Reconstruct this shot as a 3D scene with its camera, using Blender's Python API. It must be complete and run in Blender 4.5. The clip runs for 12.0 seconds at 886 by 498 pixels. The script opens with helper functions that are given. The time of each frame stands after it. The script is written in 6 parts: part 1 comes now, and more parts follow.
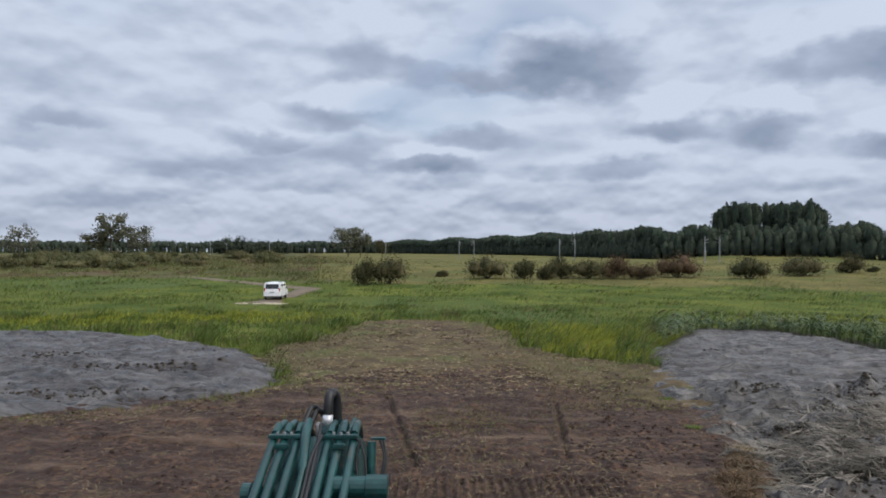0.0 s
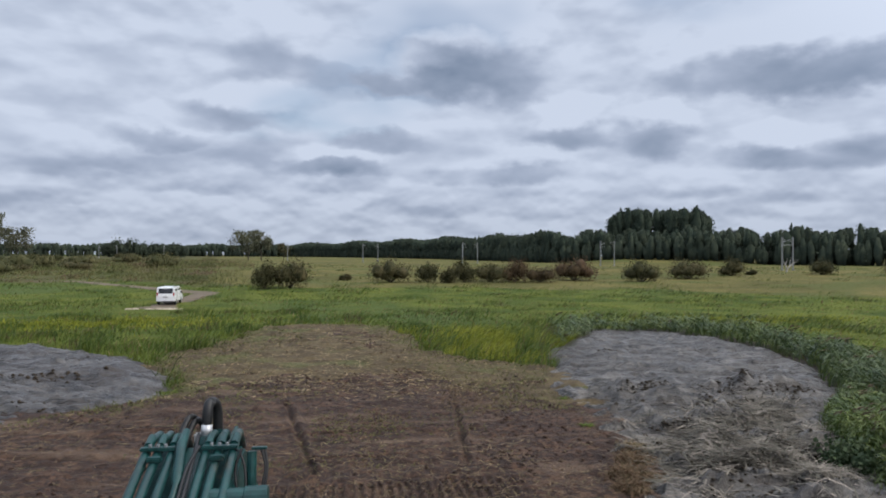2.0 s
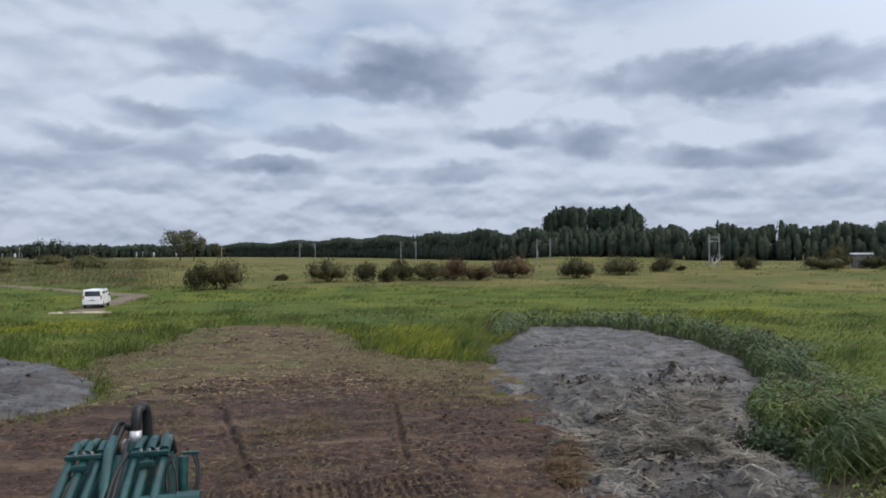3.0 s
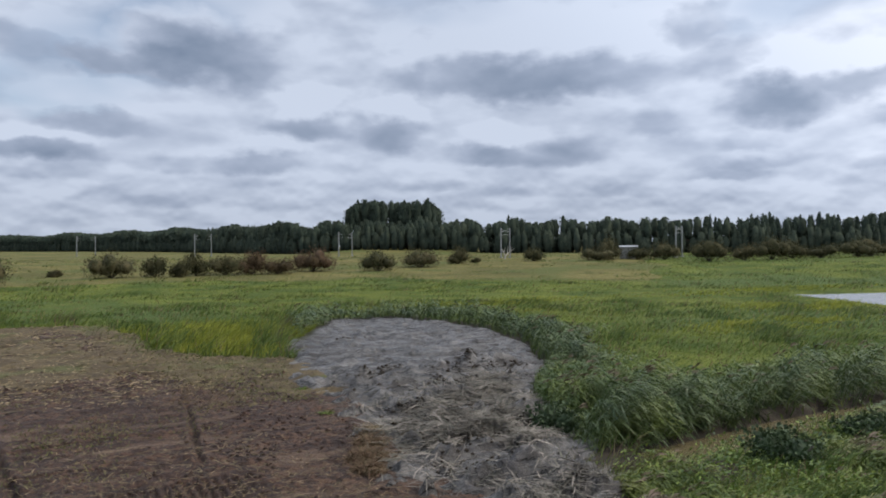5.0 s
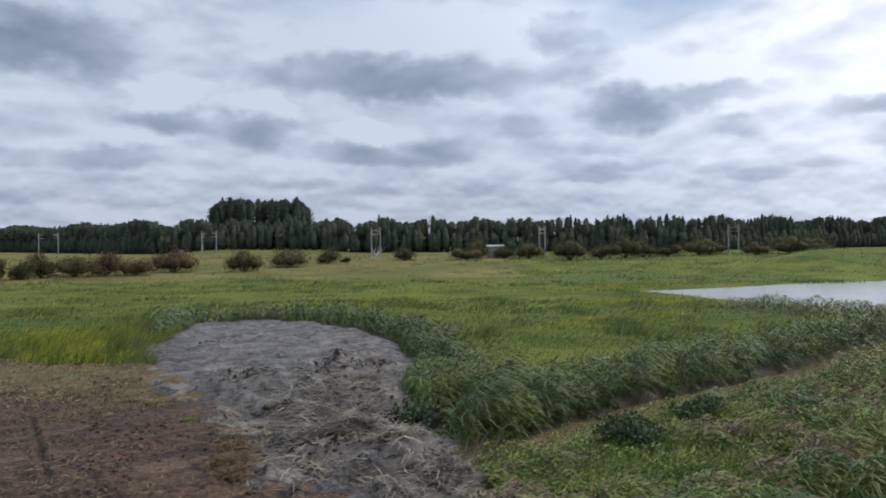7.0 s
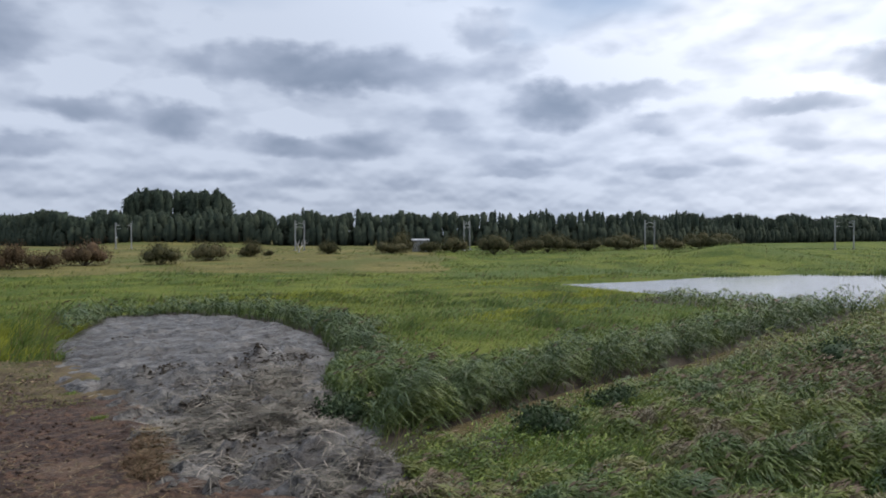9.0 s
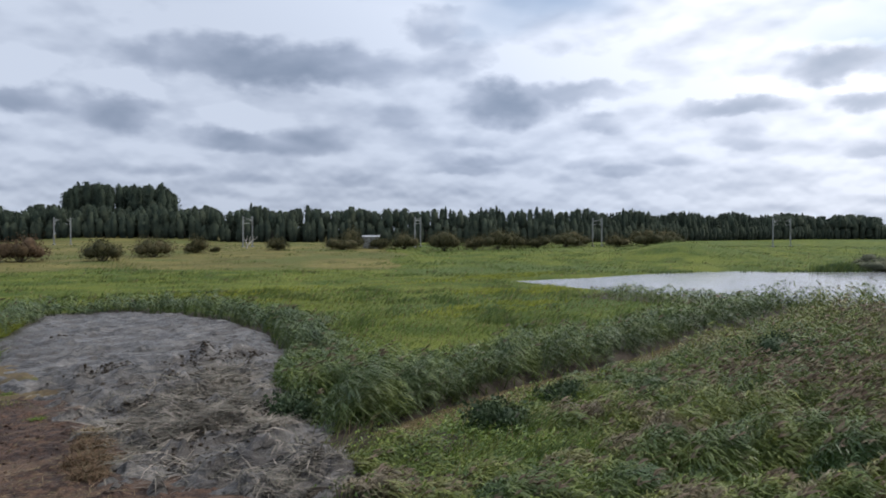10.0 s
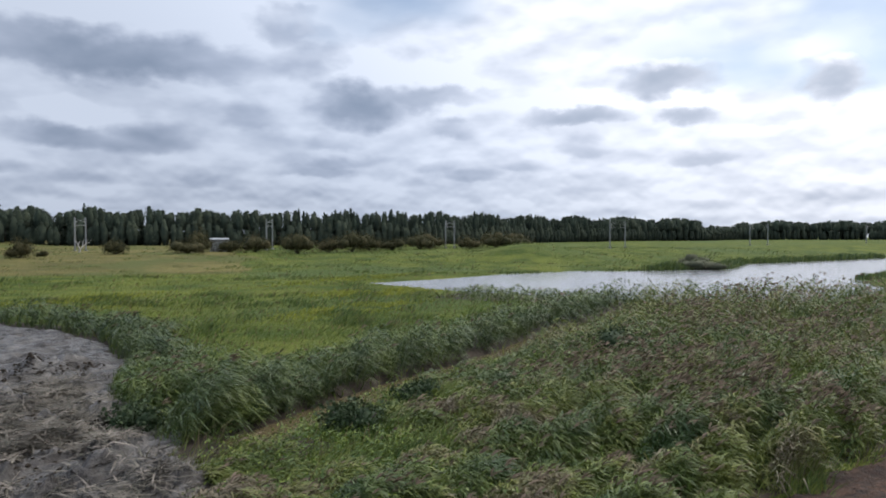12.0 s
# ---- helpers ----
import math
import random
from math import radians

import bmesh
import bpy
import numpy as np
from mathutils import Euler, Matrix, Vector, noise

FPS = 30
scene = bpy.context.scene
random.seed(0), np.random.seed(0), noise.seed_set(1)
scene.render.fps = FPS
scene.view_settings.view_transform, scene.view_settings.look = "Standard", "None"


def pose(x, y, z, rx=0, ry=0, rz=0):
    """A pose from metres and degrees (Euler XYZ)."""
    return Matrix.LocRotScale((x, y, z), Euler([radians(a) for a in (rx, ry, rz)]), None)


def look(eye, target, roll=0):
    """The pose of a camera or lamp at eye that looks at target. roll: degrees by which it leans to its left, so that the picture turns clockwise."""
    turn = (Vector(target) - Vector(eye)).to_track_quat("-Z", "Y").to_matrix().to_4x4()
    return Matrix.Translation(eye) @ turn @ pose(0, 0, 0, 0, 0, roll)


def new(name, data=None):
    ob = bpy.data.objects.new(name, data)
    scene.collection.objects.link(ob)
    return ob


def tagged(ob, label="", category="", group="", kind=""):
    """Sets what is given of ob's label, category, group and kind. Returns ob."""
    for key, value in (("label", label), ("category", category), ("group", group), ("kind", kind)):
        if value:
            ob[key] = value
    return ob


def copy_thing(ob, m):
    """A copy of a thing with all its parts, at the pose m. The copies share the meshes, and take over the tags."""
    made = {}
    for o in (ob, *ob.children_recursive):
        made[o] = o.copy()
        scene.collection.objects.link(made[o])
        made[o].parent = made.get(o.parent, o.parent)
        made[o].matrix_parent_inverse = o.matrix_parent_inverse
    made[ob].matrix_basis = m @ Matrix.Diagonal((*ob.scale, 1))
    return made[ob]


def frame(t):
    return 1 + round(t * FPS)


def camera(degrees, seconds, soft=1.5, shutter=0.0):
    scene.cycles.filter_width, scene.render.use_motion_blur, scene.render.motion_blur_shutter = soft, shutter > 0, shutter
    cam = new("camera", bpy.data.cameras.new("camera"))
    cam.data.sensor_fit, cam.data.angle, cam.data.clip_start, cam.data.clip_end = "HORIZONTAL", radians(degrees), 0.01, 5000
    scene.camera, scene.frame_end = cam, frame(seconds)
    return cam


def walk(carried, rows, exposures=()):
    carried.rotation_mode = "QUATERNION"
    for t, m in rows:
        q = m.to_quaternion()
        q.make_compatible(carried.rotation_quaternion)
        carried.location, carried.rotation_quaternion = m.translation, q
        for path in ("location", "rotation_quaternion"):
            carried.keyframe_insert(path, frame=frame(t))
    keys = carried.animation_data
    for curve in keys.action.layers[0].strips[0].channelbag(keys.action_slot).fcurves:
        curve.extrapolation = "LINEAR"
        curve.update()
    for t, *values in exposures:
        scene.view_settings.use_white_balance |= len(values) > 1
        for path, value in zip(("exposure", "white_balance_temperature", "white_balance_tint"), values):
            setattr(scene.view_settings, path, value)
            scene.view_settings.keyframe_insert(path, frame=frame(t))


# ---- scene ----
# ---- camera ----
CARRIED = camera(63.8, 12.0, soft=1.8)
PATH = [  # seconds, place, turn
    (0.0, -0.000, 0.000, 5.800, 90.197, -0.071, 0.000),
    (0.5, 0.017, -0.013, 5.810, 90.237, 0.010, -2.252),
    (1.0, 0.065, 0.036, 5.796, 90.315, 0.074, -4.715),
    (1.5, 0.096, 0.061, 5.788, 90.411, -0.014, -6.610),
    (2.0, 0.110, 0.043, 5.795, 90.498, -0.196, -7.702),
    (2.5, 0.099, 0.020, 5.795, 90.387, 0.487, -9.638),
    (2.7, 0.110, 0.007, 5.802, 90.373, 0.450, -10.647),
    (4.3, 0.160, 0.100, 5.745, 90.200, 0.250, -24.200),
    (4.5, 0.164, 0.115, 5.741, 90.087, 0.311, -25.628),
    (5.0, 0.162, 0.046, 5.742, 89.743, 0.444, -28.505),
    (5.5, 0.111, -0.015, 5.751, 89.446, 0.879, -32.151),
    (6.0, 0.068, -0.071, 5.772, 89.313, 0.970, -34.018),
    (6.5, 0.085, -0.197, 5.791, 89.434, 0.316, -35.770),
    (7.0, 0.073, -0.252, 5.785, 89.611, 0.473, -38.878),
    (7.5, 0.054, -0.319, 5.818, 89.542, 0.565, -41.638),
    (7.7, 0.050, -0.335, 5.815, 89.500, 0.450, -42.500),
    (9.3, 0.035, -0.465, 5.785, 89.000, 0.080, -45.700),
    (9.5, 0.029, -0.470, 5.782, 88.967, 0.053, -46.525),
    (10.0, 0.004, -0.467, 5.776, 88.817, -0.080, -48.820),
    (10.5, -0.026, -0.542, 5.790, 88.785, -0.208, -51.397),
    (11.0, -0.053, -0.516, 5.810, 88.781, -0.116, -54.423),
    (11.5, -0.060, -0.500, 5.754, 88.950, -0.010, -57.627),
    (12.0, -0.057, -0.465, 5.718, 89.027, 0.030, -60.491),
]
walk(CARRIED, [(row[0], pose(*row[1:])) for row in PATH], exposures=[(0.0, 0.0), (12.0, 0.0)])

# ---- sky and sun ----
SUN_BEARING, SUN_HEIGHT = 118.0, 46.0


def make_sky():
    world = bpy.data.worlds.new("sky")
    scene.world = world
    world.use_nodes = True
    nodes, links = world.node_tree.nodes, world.node_tree.links
    nodes.clear()

    def math_node(op, a, b=None, c=None, clamp=False):
        n = nodes.new("ShaderNodeMath")
        n.operation, n.use_clamp = op, clamp
        for slot, v in zip(n.inputs, (a, b, c)):
            if v is None:
                continue
            if isinstance(v, (int, float)):
                slot.default_value = v
            else:
                links.new(v, slot)
        return n.outputs[0]

    def vector_node(op, a, b):
        n = nodes.new("ShaderNodeVectorMath")
        n.operation = op
        for slot, v in zip(n.inputs, (a, b)):
            if isinstance(v, tuple):
                slot.default_value = v
            else:
                links.new(v, slot)
        return n

    def noise_node(vec, scale, detail=4.0, rough=0.5):
        n = nodes.new("ShaderNodeTexNoise")
        n.inputs["Scale"].default_value, n.inputs["Detail"].default_value, n.inputs["Roughness"].default_value = scale, detail, rough
        links.new(vec, n.inputs["Vector"])
        return n

    def span(v, a, b, c, d, kind="SMOOTHSTEP"):
        n = nodes.new("ShaderNodeMapRange")
        n.interpolation_type = kind
        links.new(v, n.inputs["Value"])
        for key, val in zip(("From Min", "From Max", "To Min", "To Max"), (a, b, c, d)):
            n.inputs[key].default_value = val
        return n.outputs[0]

    def joined(x, y, z=0.0):
        n = nodes.new("ShaderNodeCombineXYZ")
        for slot, v in zip(n.inputs, (x, y, z)):
            if isinstance(v, (int, float)):
                slot.default_value = v
            else:
                links.new(v, slot)
        return n.outputs[0]

    coords = nodes.new("ShaderNodeTexCoord")
    way = vector_node("NORMALIZE", coords.outputs["Generated"], (0, 0, 0)).outputs[0]
    split = nodes.new("ShaderNodeSeparateXYZ")
    links.new(way, split.inputs[0])
    x, y, z = split.outputs
    bearing = math_node("MULTIPLY", math_node("ARCTAN2", x, y), 180 / math.pi)
    height = math_node("MULTIPLY", math_node("ARCSINE", z), 180 / math.pi)
    # a flat layer of cloud, foreshortened towards the horizon
    depth = math_node("ADD", math_node("MAXIMUM", z, 0.0), 0.22)
    layer = joined(math_node("DIVIDE", x, depth), math_node("DIVIDE", y, depth))

    def noise_at(a, e, lift, w, detail, rough):
        return noise_node(joined(math_node("MULTIPLY", bearing, a), math_node("MULTIPLY", math_node("ADD", height, lift), e), w), 1.0, detail, rough)

    # the single clouds, their outlines swollen and frayed; smaller forms towards the horizon
    near = span(height, 2.0, 13.0, 0.4, 1.0)
    swell = vector_node("MULTIPLY", vector_node("SUBTRACT", noise_at(0.17, 0.33, 0.0, 0.0, 2.0, 0.45).outputs["Color"], (0.5, 0.5, 0.5)).outputs[0], (3.6, 2.2, 0.0)).outputs[0]
    fray = vector_node("MULTIPLY", vector_node("SUBTRACT", noise_at(0.42, 0.66, 0.0, 5.0, 5.0, 0.5).outputs["Color"], (0.5, 0.5, 0.5)).outputs[0], (3.6, 2.4, 0.0)).outputs[0]
    drift = nodes.new("ShaderNodeVectorMath")
    drift.operation = "SCALE"
    links.new(vector_node("ADD", swell, fray).outputs[0], drift.inputs[0])
    links.new(near, drift.inputs["Scale"])
    place = vector_node("ADD", joined(bearing, height), drift.outputs[0]).outputs[0]

    def chained(op, a, b, c):
        n = nodes.new("ShaderNodeVectorMath")
        n.operation = op
        for slot, v in zip(n.inputs, (a, b, c)):
            if isinstance(v, tuple):
                slot.default_value = v
            else:
                links.new(v, slot)
        return n.outputs[0]

    def blob(a, e, wa, we, k):
        """One cloud: a flatter, firmer base and a soft round top."""
        off = chained("MULTIPLY_ADD", place, (1 / wa, 1 / we, 0), (-a / wa, -e / we, 0))
        size = nodes.new("ShaderNodeVectorMath")
        size.operation = "ABSOLUTE"
        links.new(off, size.inputs[0])
        n = nodes.new("ShaderNodeVectorMath")
        n.operation = "LENGTH"
        links.new(chained("MULTIPLY_ADD", size.outputs[0], (0, -0.38, 0), off), n.inputs[0])
        return span(n.outputs["Value"], 0.15, 1.45, k, 0.0)

    def merged(a, b):
        return b if a is None else math_node("SMOOTH_MAX", a, b, 0.15)

    dark = bright = None
    for a, e, wa, we, k in HEAVY_CLOUDS + MIDDLE_CLOUDS + LOW_CLOUDS:
        dark = merged(dark, blob(a, e - 0.3 * we - 0.2, 1.15 * wa, 1.35 * we, k))
    for a, e, wa, we, k in HEAVY_CLOUDS + MIDDLE_CLOUDS[:8]:
        # the lit head over each heavy belly
        bright = merged(bright, blob(a + 0.1 * wa, e + 1.5 * we, 1.2 * wa, 1.25 * we, k))
    body = noise_node(layer, 1.5, 7.0, 0.55).outputs["Fac"]
    fine = noise_at(0.2, 0.44, 0.0, 3.0, 3.0, 0.45).outputs["Fac"]
    above = noise_at(0.2, 0.44, 0.7, 3.0, 3.0, 0.45).outputs["Fac"]
    lit = math_node("MULTIPLY", math_node("SUBTRACT", fine, above), 0.6)
    # rows of small flat puffs low over the horizon
    rows, rows_above = (noise_at(0.42, 0.78, up, 9.0, 2.5, 0.45).outputs["Fac"] for up in (0.0, 0.35))
    puffs = math_node("MULTIPLY", math_node("SUBTRACT", rows, rows_above), span(height, 2.0, 9.5, 0.8, 0.0))
    streak = span(math_node("ADD", math_node("MULTIPLY", body, 0.25), math_node("MULTIPLY", fine, 0.75)), 0.38, 0.62, 0.0, 1.0)
    shade = math_node("ADD", math_node("MULTIPLY", dark, math_node("ADD", math_node("MULTIPLY", fine, 0.75), 0.42)),
                      math_node("MULTIPLY", math_node("SUBTRACT", 1.0, streak), span(height, 5.0, 13.0, 0.17, 0.15)), clamp=True)
    shade = math_node("SUBTRACT", shade, math_node("MULTIPLY", bright, 0.5))
    shade = math_node("SUBTRACT", math_node("SUBTRACT", shade, lit), puffs, clamp=True)
    tint = nodes.new("ShaderNodeValToRGB")
    links.new(shade, tint.inputs[0])
    ramp = tint.color_ramp
    ramp.elements[0].position, ramp.elements[0].color = 0.0, (0.70, 0.785, 0.95, 1)
    ramp.elements[1].position, ramp.elements[1].color = 1.0, (0.205, 0.272, 0.395, 1)
    mid = ramp.elements.new(0.4)
    mid.color = (0.45, 0.525, 0.68, 1)
    # thin cloud glows on the sun's side, and the whole layer towards the zenith
    sun = (math.sin(radians(SUN_BEARING)) * math.cos(radians(SUN_HEIGHT)), math.cos(radians(SUN_BEARING)) * math.cos(radians(SUN_HEIGHT)), math.sin(radians(SUN_HEIGHT)))
    facing = nodes.new("ShaderNodeVectorMath")
    facing.operation = "DOT_PRODUCT"
    links.new(way, facing.inputs[0])
    facing.inputs[1].default_value = sun
    glow = math_node("ADD", span(facing.outputs["Value"], 0.18, 1.0, SKY_BASE, SKY_BASE + 0.85), span(z, 0.35, 1.0, 0.0, 0.9))
    glow = math_node("MULTIPLY", glow, span(z, 0.0, 0.14, 0.86, 1.0))
    cloud = nodes.new("ShaderNodeBackground")
    whiter = nodes.new("ShaderNodeMix")
    whiter.data_type, whiter.blend_type = "RGBA", "MULTIPLY"
    links.new(span(facing.outputs["Value"], 0.3, 0.85, 0.0, 1.0), whiter.inputs[0])
    links.new(tint.outputs[0], whiter.inputs[6])
    whiter.inputs[7].default_value = (1.16, 1.05, 0.92, 1)
    links.new(whiter.outputs[2], cloud.inputs["Color"])
    links.new(glow, cloud.inputs["Strength"])
    clear = nodes.new("ShaderNodeTexSky")
    clear.sky_type, clear.sun_disc = "NISHITA", False
    clear.sun_elevation, clear.sun_rotation = radians(SUN_HEIGHT), radians(SUN_BEARING)
    open_sky = nodes.new("ShaderNodeBackground")
    links.new(clear.outputs[0], open_sky.inputs["Color"])
    open_sky.inputs["Strength"].default_value = 0.12
    gaps = noise_node(layer, 0.75, 4.0, 0.5).outputs["Fac"]
    cover = math_node("MAXIMUM", span(gaps, 0.50, 0.66, 1.0, 0.15), math_node("ADD", math_node("MULTIPLY", dark, 1.6), span(z, 0.09, 0.2, 1.0, 0.0)), clamp=True)
    mix = nodes.new("ShaderNodeMixShader")
    links.new(cover, mix.inputs[0])
    links.new(open_sky.outputs[0], mix.inputs[1])
    links.new(cloud.outputs[0], mix.inputs[2])
    out = nodes.new("ShaderNodeOutputWorld")
    links.new(mix.outputs[0], out.inputs["Surface"])
    lamp = bpy.data.lights.new("sun", "SUN")
    lamp.energy, lamp.angle, lamp.color = 1.7, radians(14), (1.0, 0.95, 0.88)
    ob = new("sun", lamp)
    ob.matrix_world = look(tuple(60 * c for c in sun), (0, 0, 0))


SKY_BASE = 0.86
# bearing and height in degrees, half width and half height, darkness
HEAVY_CLOUDS = [
    (9.1, 14.7, 6.3, 2.0, 1.0), (3.5, 13.6, 4.1, 1.1, 0.8), (35.6, 13.2, 8.6, 1.6, 0.95), (26.1, 13.2, 2.3, 1.3, 0.6), (54.0, 10.4, 3.2, 1.3, 1.0), (58.9, 11.0, 5.3, 0.9, 0.65), (50.0, 13.9, 3.9, 1.6, 0.45),
    (77.5, 12.0, 3.7, 1.1, 0.9), (79.6, 9.1, 2.2, 0.6, 0.7), (70.9, 9.6, 4.1, 0.6, 0.75), (89.4, 11.2, 2.3, 1.2, 0.85), (48.7, 16.4, 2.7, 1.0, 0.6), (-6.1, 15.3, 3.2, 1.6, 0.5), (-1.8, 14.0, 4.1, 1.0, 0.5), (61.1, 8.9, 2.0, 0.7, 0.55)]
MIDDLE_CLOUDS = [
    (-8.8, 10.7, 4.3, 0.8, 0.6), (-13.6, 8.8, 4.0, 0.7, 0.6), (-1.1, 7.1, 3.9, 0.6, 0.9), (2.1, 9.3, 4.1, 0.8, 0.6), (17.5, 9.5, 3.9, 0.9, 0.75), (24.2, 9.0, 2.7, 1.1, 0.8), (13.7, 6.6, 4.0, 0.7, 0.7), (32.4, 7.4, 3.2, 0.7, 0.75), (38.3, 7.4, 3.8, 0.9, 0.7),
    (-7.4, 7.9, 5.4, 0.9, 0.5), (7.5, 6.5, 3.2, 0.6, 0.45), (-28.5, 9.7, 4.0, 0.6, 0.55), (-21.4, 6.3, 4.7, 0.6, 0.45), (-29.9, 12.3, 5.1, 1.4, 0.35), (45.4, 9.4, 2.7, 0.9, 0.5), (51.6, 6.1, 4.3, 0.4, 0.55), (51.6, 7.8, 2.6, 0.6, 0.45), (-16.5, 7.0, 5.2, 0.6, 0.5)]
LOW_CLOUDS = [
    (-27.4, 3.8, 4.8, 0.5, 0.45), (-11.8, 5.1, 5.3, 0.4, 0.4), (-30.6, 8.0, 2.3, 0.4, 0.4), (0.7, 5.5, 3.6, 0.4, 0.4), (-21.0, 4.3, 3.4, 0.4, 0.4), (80.3, 6.0, 2.6, 0.4, 0.6), (71.3, 7.2, 2.1, 0.6, 0.5), (63.3, 5.2, 2.0, 0.4, 0.6), (50.3, 5.5, 4.1, 0.4, 0.55),
    (66.8, 5.9, 2.2, 0.4, 0.4), (85.8, 8.7, 2.5, 0.5, 0.35), (90.1, 3.1, 2.8, 0.5, 0.4), (34.2, 4.5, 3.2, 0.5, 0.35), (41.0, 4.4, 3.6, 0.4, 0.35), (7.3, 3.5, 4.5, 0.4, 0.35), (60.0, 5.6, 3.2, 0.4, 0.4), (27.5, 5.0, 3.6, 0.4, 0.4)]
make_sky()


# ---- the lie of the land ----
def ease(a, b, v):
    """0 below a, 1 above b, smooth between."""
    s = np.clip((np.asarray(v, float) - a) / (b - a), 0, 1)
    return s * s * (3 - 2 * s)


def lattice(ix, iy, seed):
    """A fixed pseudo-random number from 0 to 1 for each whole-numbered place."""
    n = (ix.astype(np.int64) * 374761393 + iy.astype(np.int64) * 668265263 + seed * 144269504) & 0x7FFFFFFF
    n = ((n ^ (n >> 13)) * 1274126177) & 0x7FFFFFFF
    return ((n ^ (n >> 16)) & 0xFFFF) / 65535.0


def value_noise(x, y, seed=0):
    x, y = np.asarray(x, float), np.asarray(y, float)
    ix, iy = np.floor(x), np.floor(y)
    fx, fy = x - ix, y - iy
    fx, fy = fx * fx * (3 - 2 * fx), fy * fy * (3 - 2 * fy)
    a, b = lattice(ix, iy, seed), lattice(ix + 1, iy, seed)
    c, d = lattice(ix, iy + 1, seed), lattice(ix + 1, iy + 1, seed)
    return (a * (1 - fx) + b * fx) * (1 - fy) + (c * (1 - fx) + d * fx) * fy


def fractal(x, y, octaves=4, seed=0):
    """Layered noise about 0, within -1 to 1."""
    total, size = 0.0, 1.0
    for k in range(octaves):
        total = total + size * (2 * value_noise(x * 2**k, y * 2**k, seed + 17 * k) - 1)
        size *= 0.5
    return total / 1.9


def inside(x, y, outline):
    """Metres inside an outline (negative outside)."""
    x, y = np.asarray(x, float), np.asarray(y, float)
    best, odd = np.full(x.shape, 1e9), np.zeros(x.shape, bool)
    for (ax, ay), (bx, by) in zip(outline, outline[1:] + outline[:1]):
        ex, ey = bx - ax, by - ay
        s = np.clip(((x - ax) * ex + (y - ay) * ey) / (ex * ex + ey * ey + 1e-9), 0, 1)
        best = np.minimum(best, np.hypot(x - ax - s * ex, y - ay - s * ey))
        if ay != by:
            odd ^= ((ay > y) != (by > y)) & (x < ex * (y - ay) / ey + ax)
    return np.where(odd, best, -best)


POND = [(75.5, 54.3), (81, 51.6), (90, 49), (105, 47), (117, 41.7), (130, 27.5), (143, 19), (169, 19.8), (187, 10.7), (236, -10),
        (330, -60), (300, -140), (150, -90), (145, -18), (135, -7), (113, -1.5), (98, -4), (82, -2), (71, 5), (66.5, 14), (66.5, 23), (67.5, 31), (69.8, 40)]
EARTH = [(-60, -20), (-40, 12), (-15.5, 25), (-9.5, 28), (-7.0, 30), (-8.0, 34), (-10.0, 38.5), (-9.0, 43), (-6.1, 57), (-2.1, 59.5), (3.6, 56.5),
         (4.2, 50), (4.8, 43), (6.6, 38.2), (9.4, 37), (12, 37), (11, 33), (10, 28), (9.6, 24.5), (8.5, 20.7), (7.6, 16.8), (9, 12), (14, 1.5), (19.5, 0.1), (24, -3.4), (40, -16), (20, -40), (-30, -40)]
MUD_EAST = [(10.9, 38), (13.1, 42), (18.4, 52), (23.8, 51.6), (25.4, 45), (25, 39), (24.2, 33.8), (20.8, 27.2), (17.2, 23.4), (14.6, 20.2), (13.6, 17.4),
            (12.0, 15.0), (10.9, 11.6), (7.5, 13.2), (6.4, 15.3), (7.8, 18.2), (8.6, 21.5), (9.0, 25.6), (8.4, 28.5)]
MUD_WEST = [(-36, 50), (-31, 50.3), (-26.5, 51), (-20, 48), (-15, 44.3), (-10.2, 38.5), (-8, 34), (-7.4, 29.4), (-9.7, 27), (-12, 25.8), (-16, 24), (-26, 20), (-42, 22), (-48, 38)]
TRACK = [(-18.2, 79.0), (-22.3, 78.8), (-22.3, 80.2), (-21.2, 82), (-21.2, 90), (-20.3, 104.5), (-46, 132), (-80, 140.6), (-80, 141.8), (-46, 133.2), (-18.9, 106.0), (-18.9, 97), (-19.4, 86)]
DITCH_Y = 14.7


def ditch_depth(x, y):
    across = 1 - ease(0.6, 1.25, np.abs(y - DITCH_Y - 0.25 * np.sin(x * 0.35)))
    return across * ease(13.8, 15.2, x) * (1 - ease(54, 59, x))


def land(x, y):
    """Height of the ground."""
    x, y = np.asarray(x, float), np.asarray(y, float)
    r = np.hypot(x, y)
    away = np.degrees(np.arctan2(x, y))
    pond = inside(x, y, POND)
    z = 2.1 * ease(75, 215, r) + 1.2 * ease(215, 600, r)
    z = z * ease(3, 60, -pond)
    z = z + 0.05 * fractal(x / 6, y / 6, 3, 3) * ease(5, 20, r) + 0.25 * fractal(x / 45, y / 45, 3, 5) * ease(40, 120, r) * ease(-12, 0, -pond - 12)
    z = z + 3.3 * np.exp(-(((x - 152) / 16) ** 2 + ((y - 62) / 12) ** 2)) + 2.5 * ease(270, 330, r) * ease(17, 22, away) * (1 - ease(28, 33, away))
    z = z - 0.75 * ditch_depth(x, y)
    return z - 1.1 * ease(-1.2, 2.5, pond) - 0.12 * ease(-5, 0, pond)


def land_at(x, y):
    return float(land(np.array([x]), np.array([y]))[0])


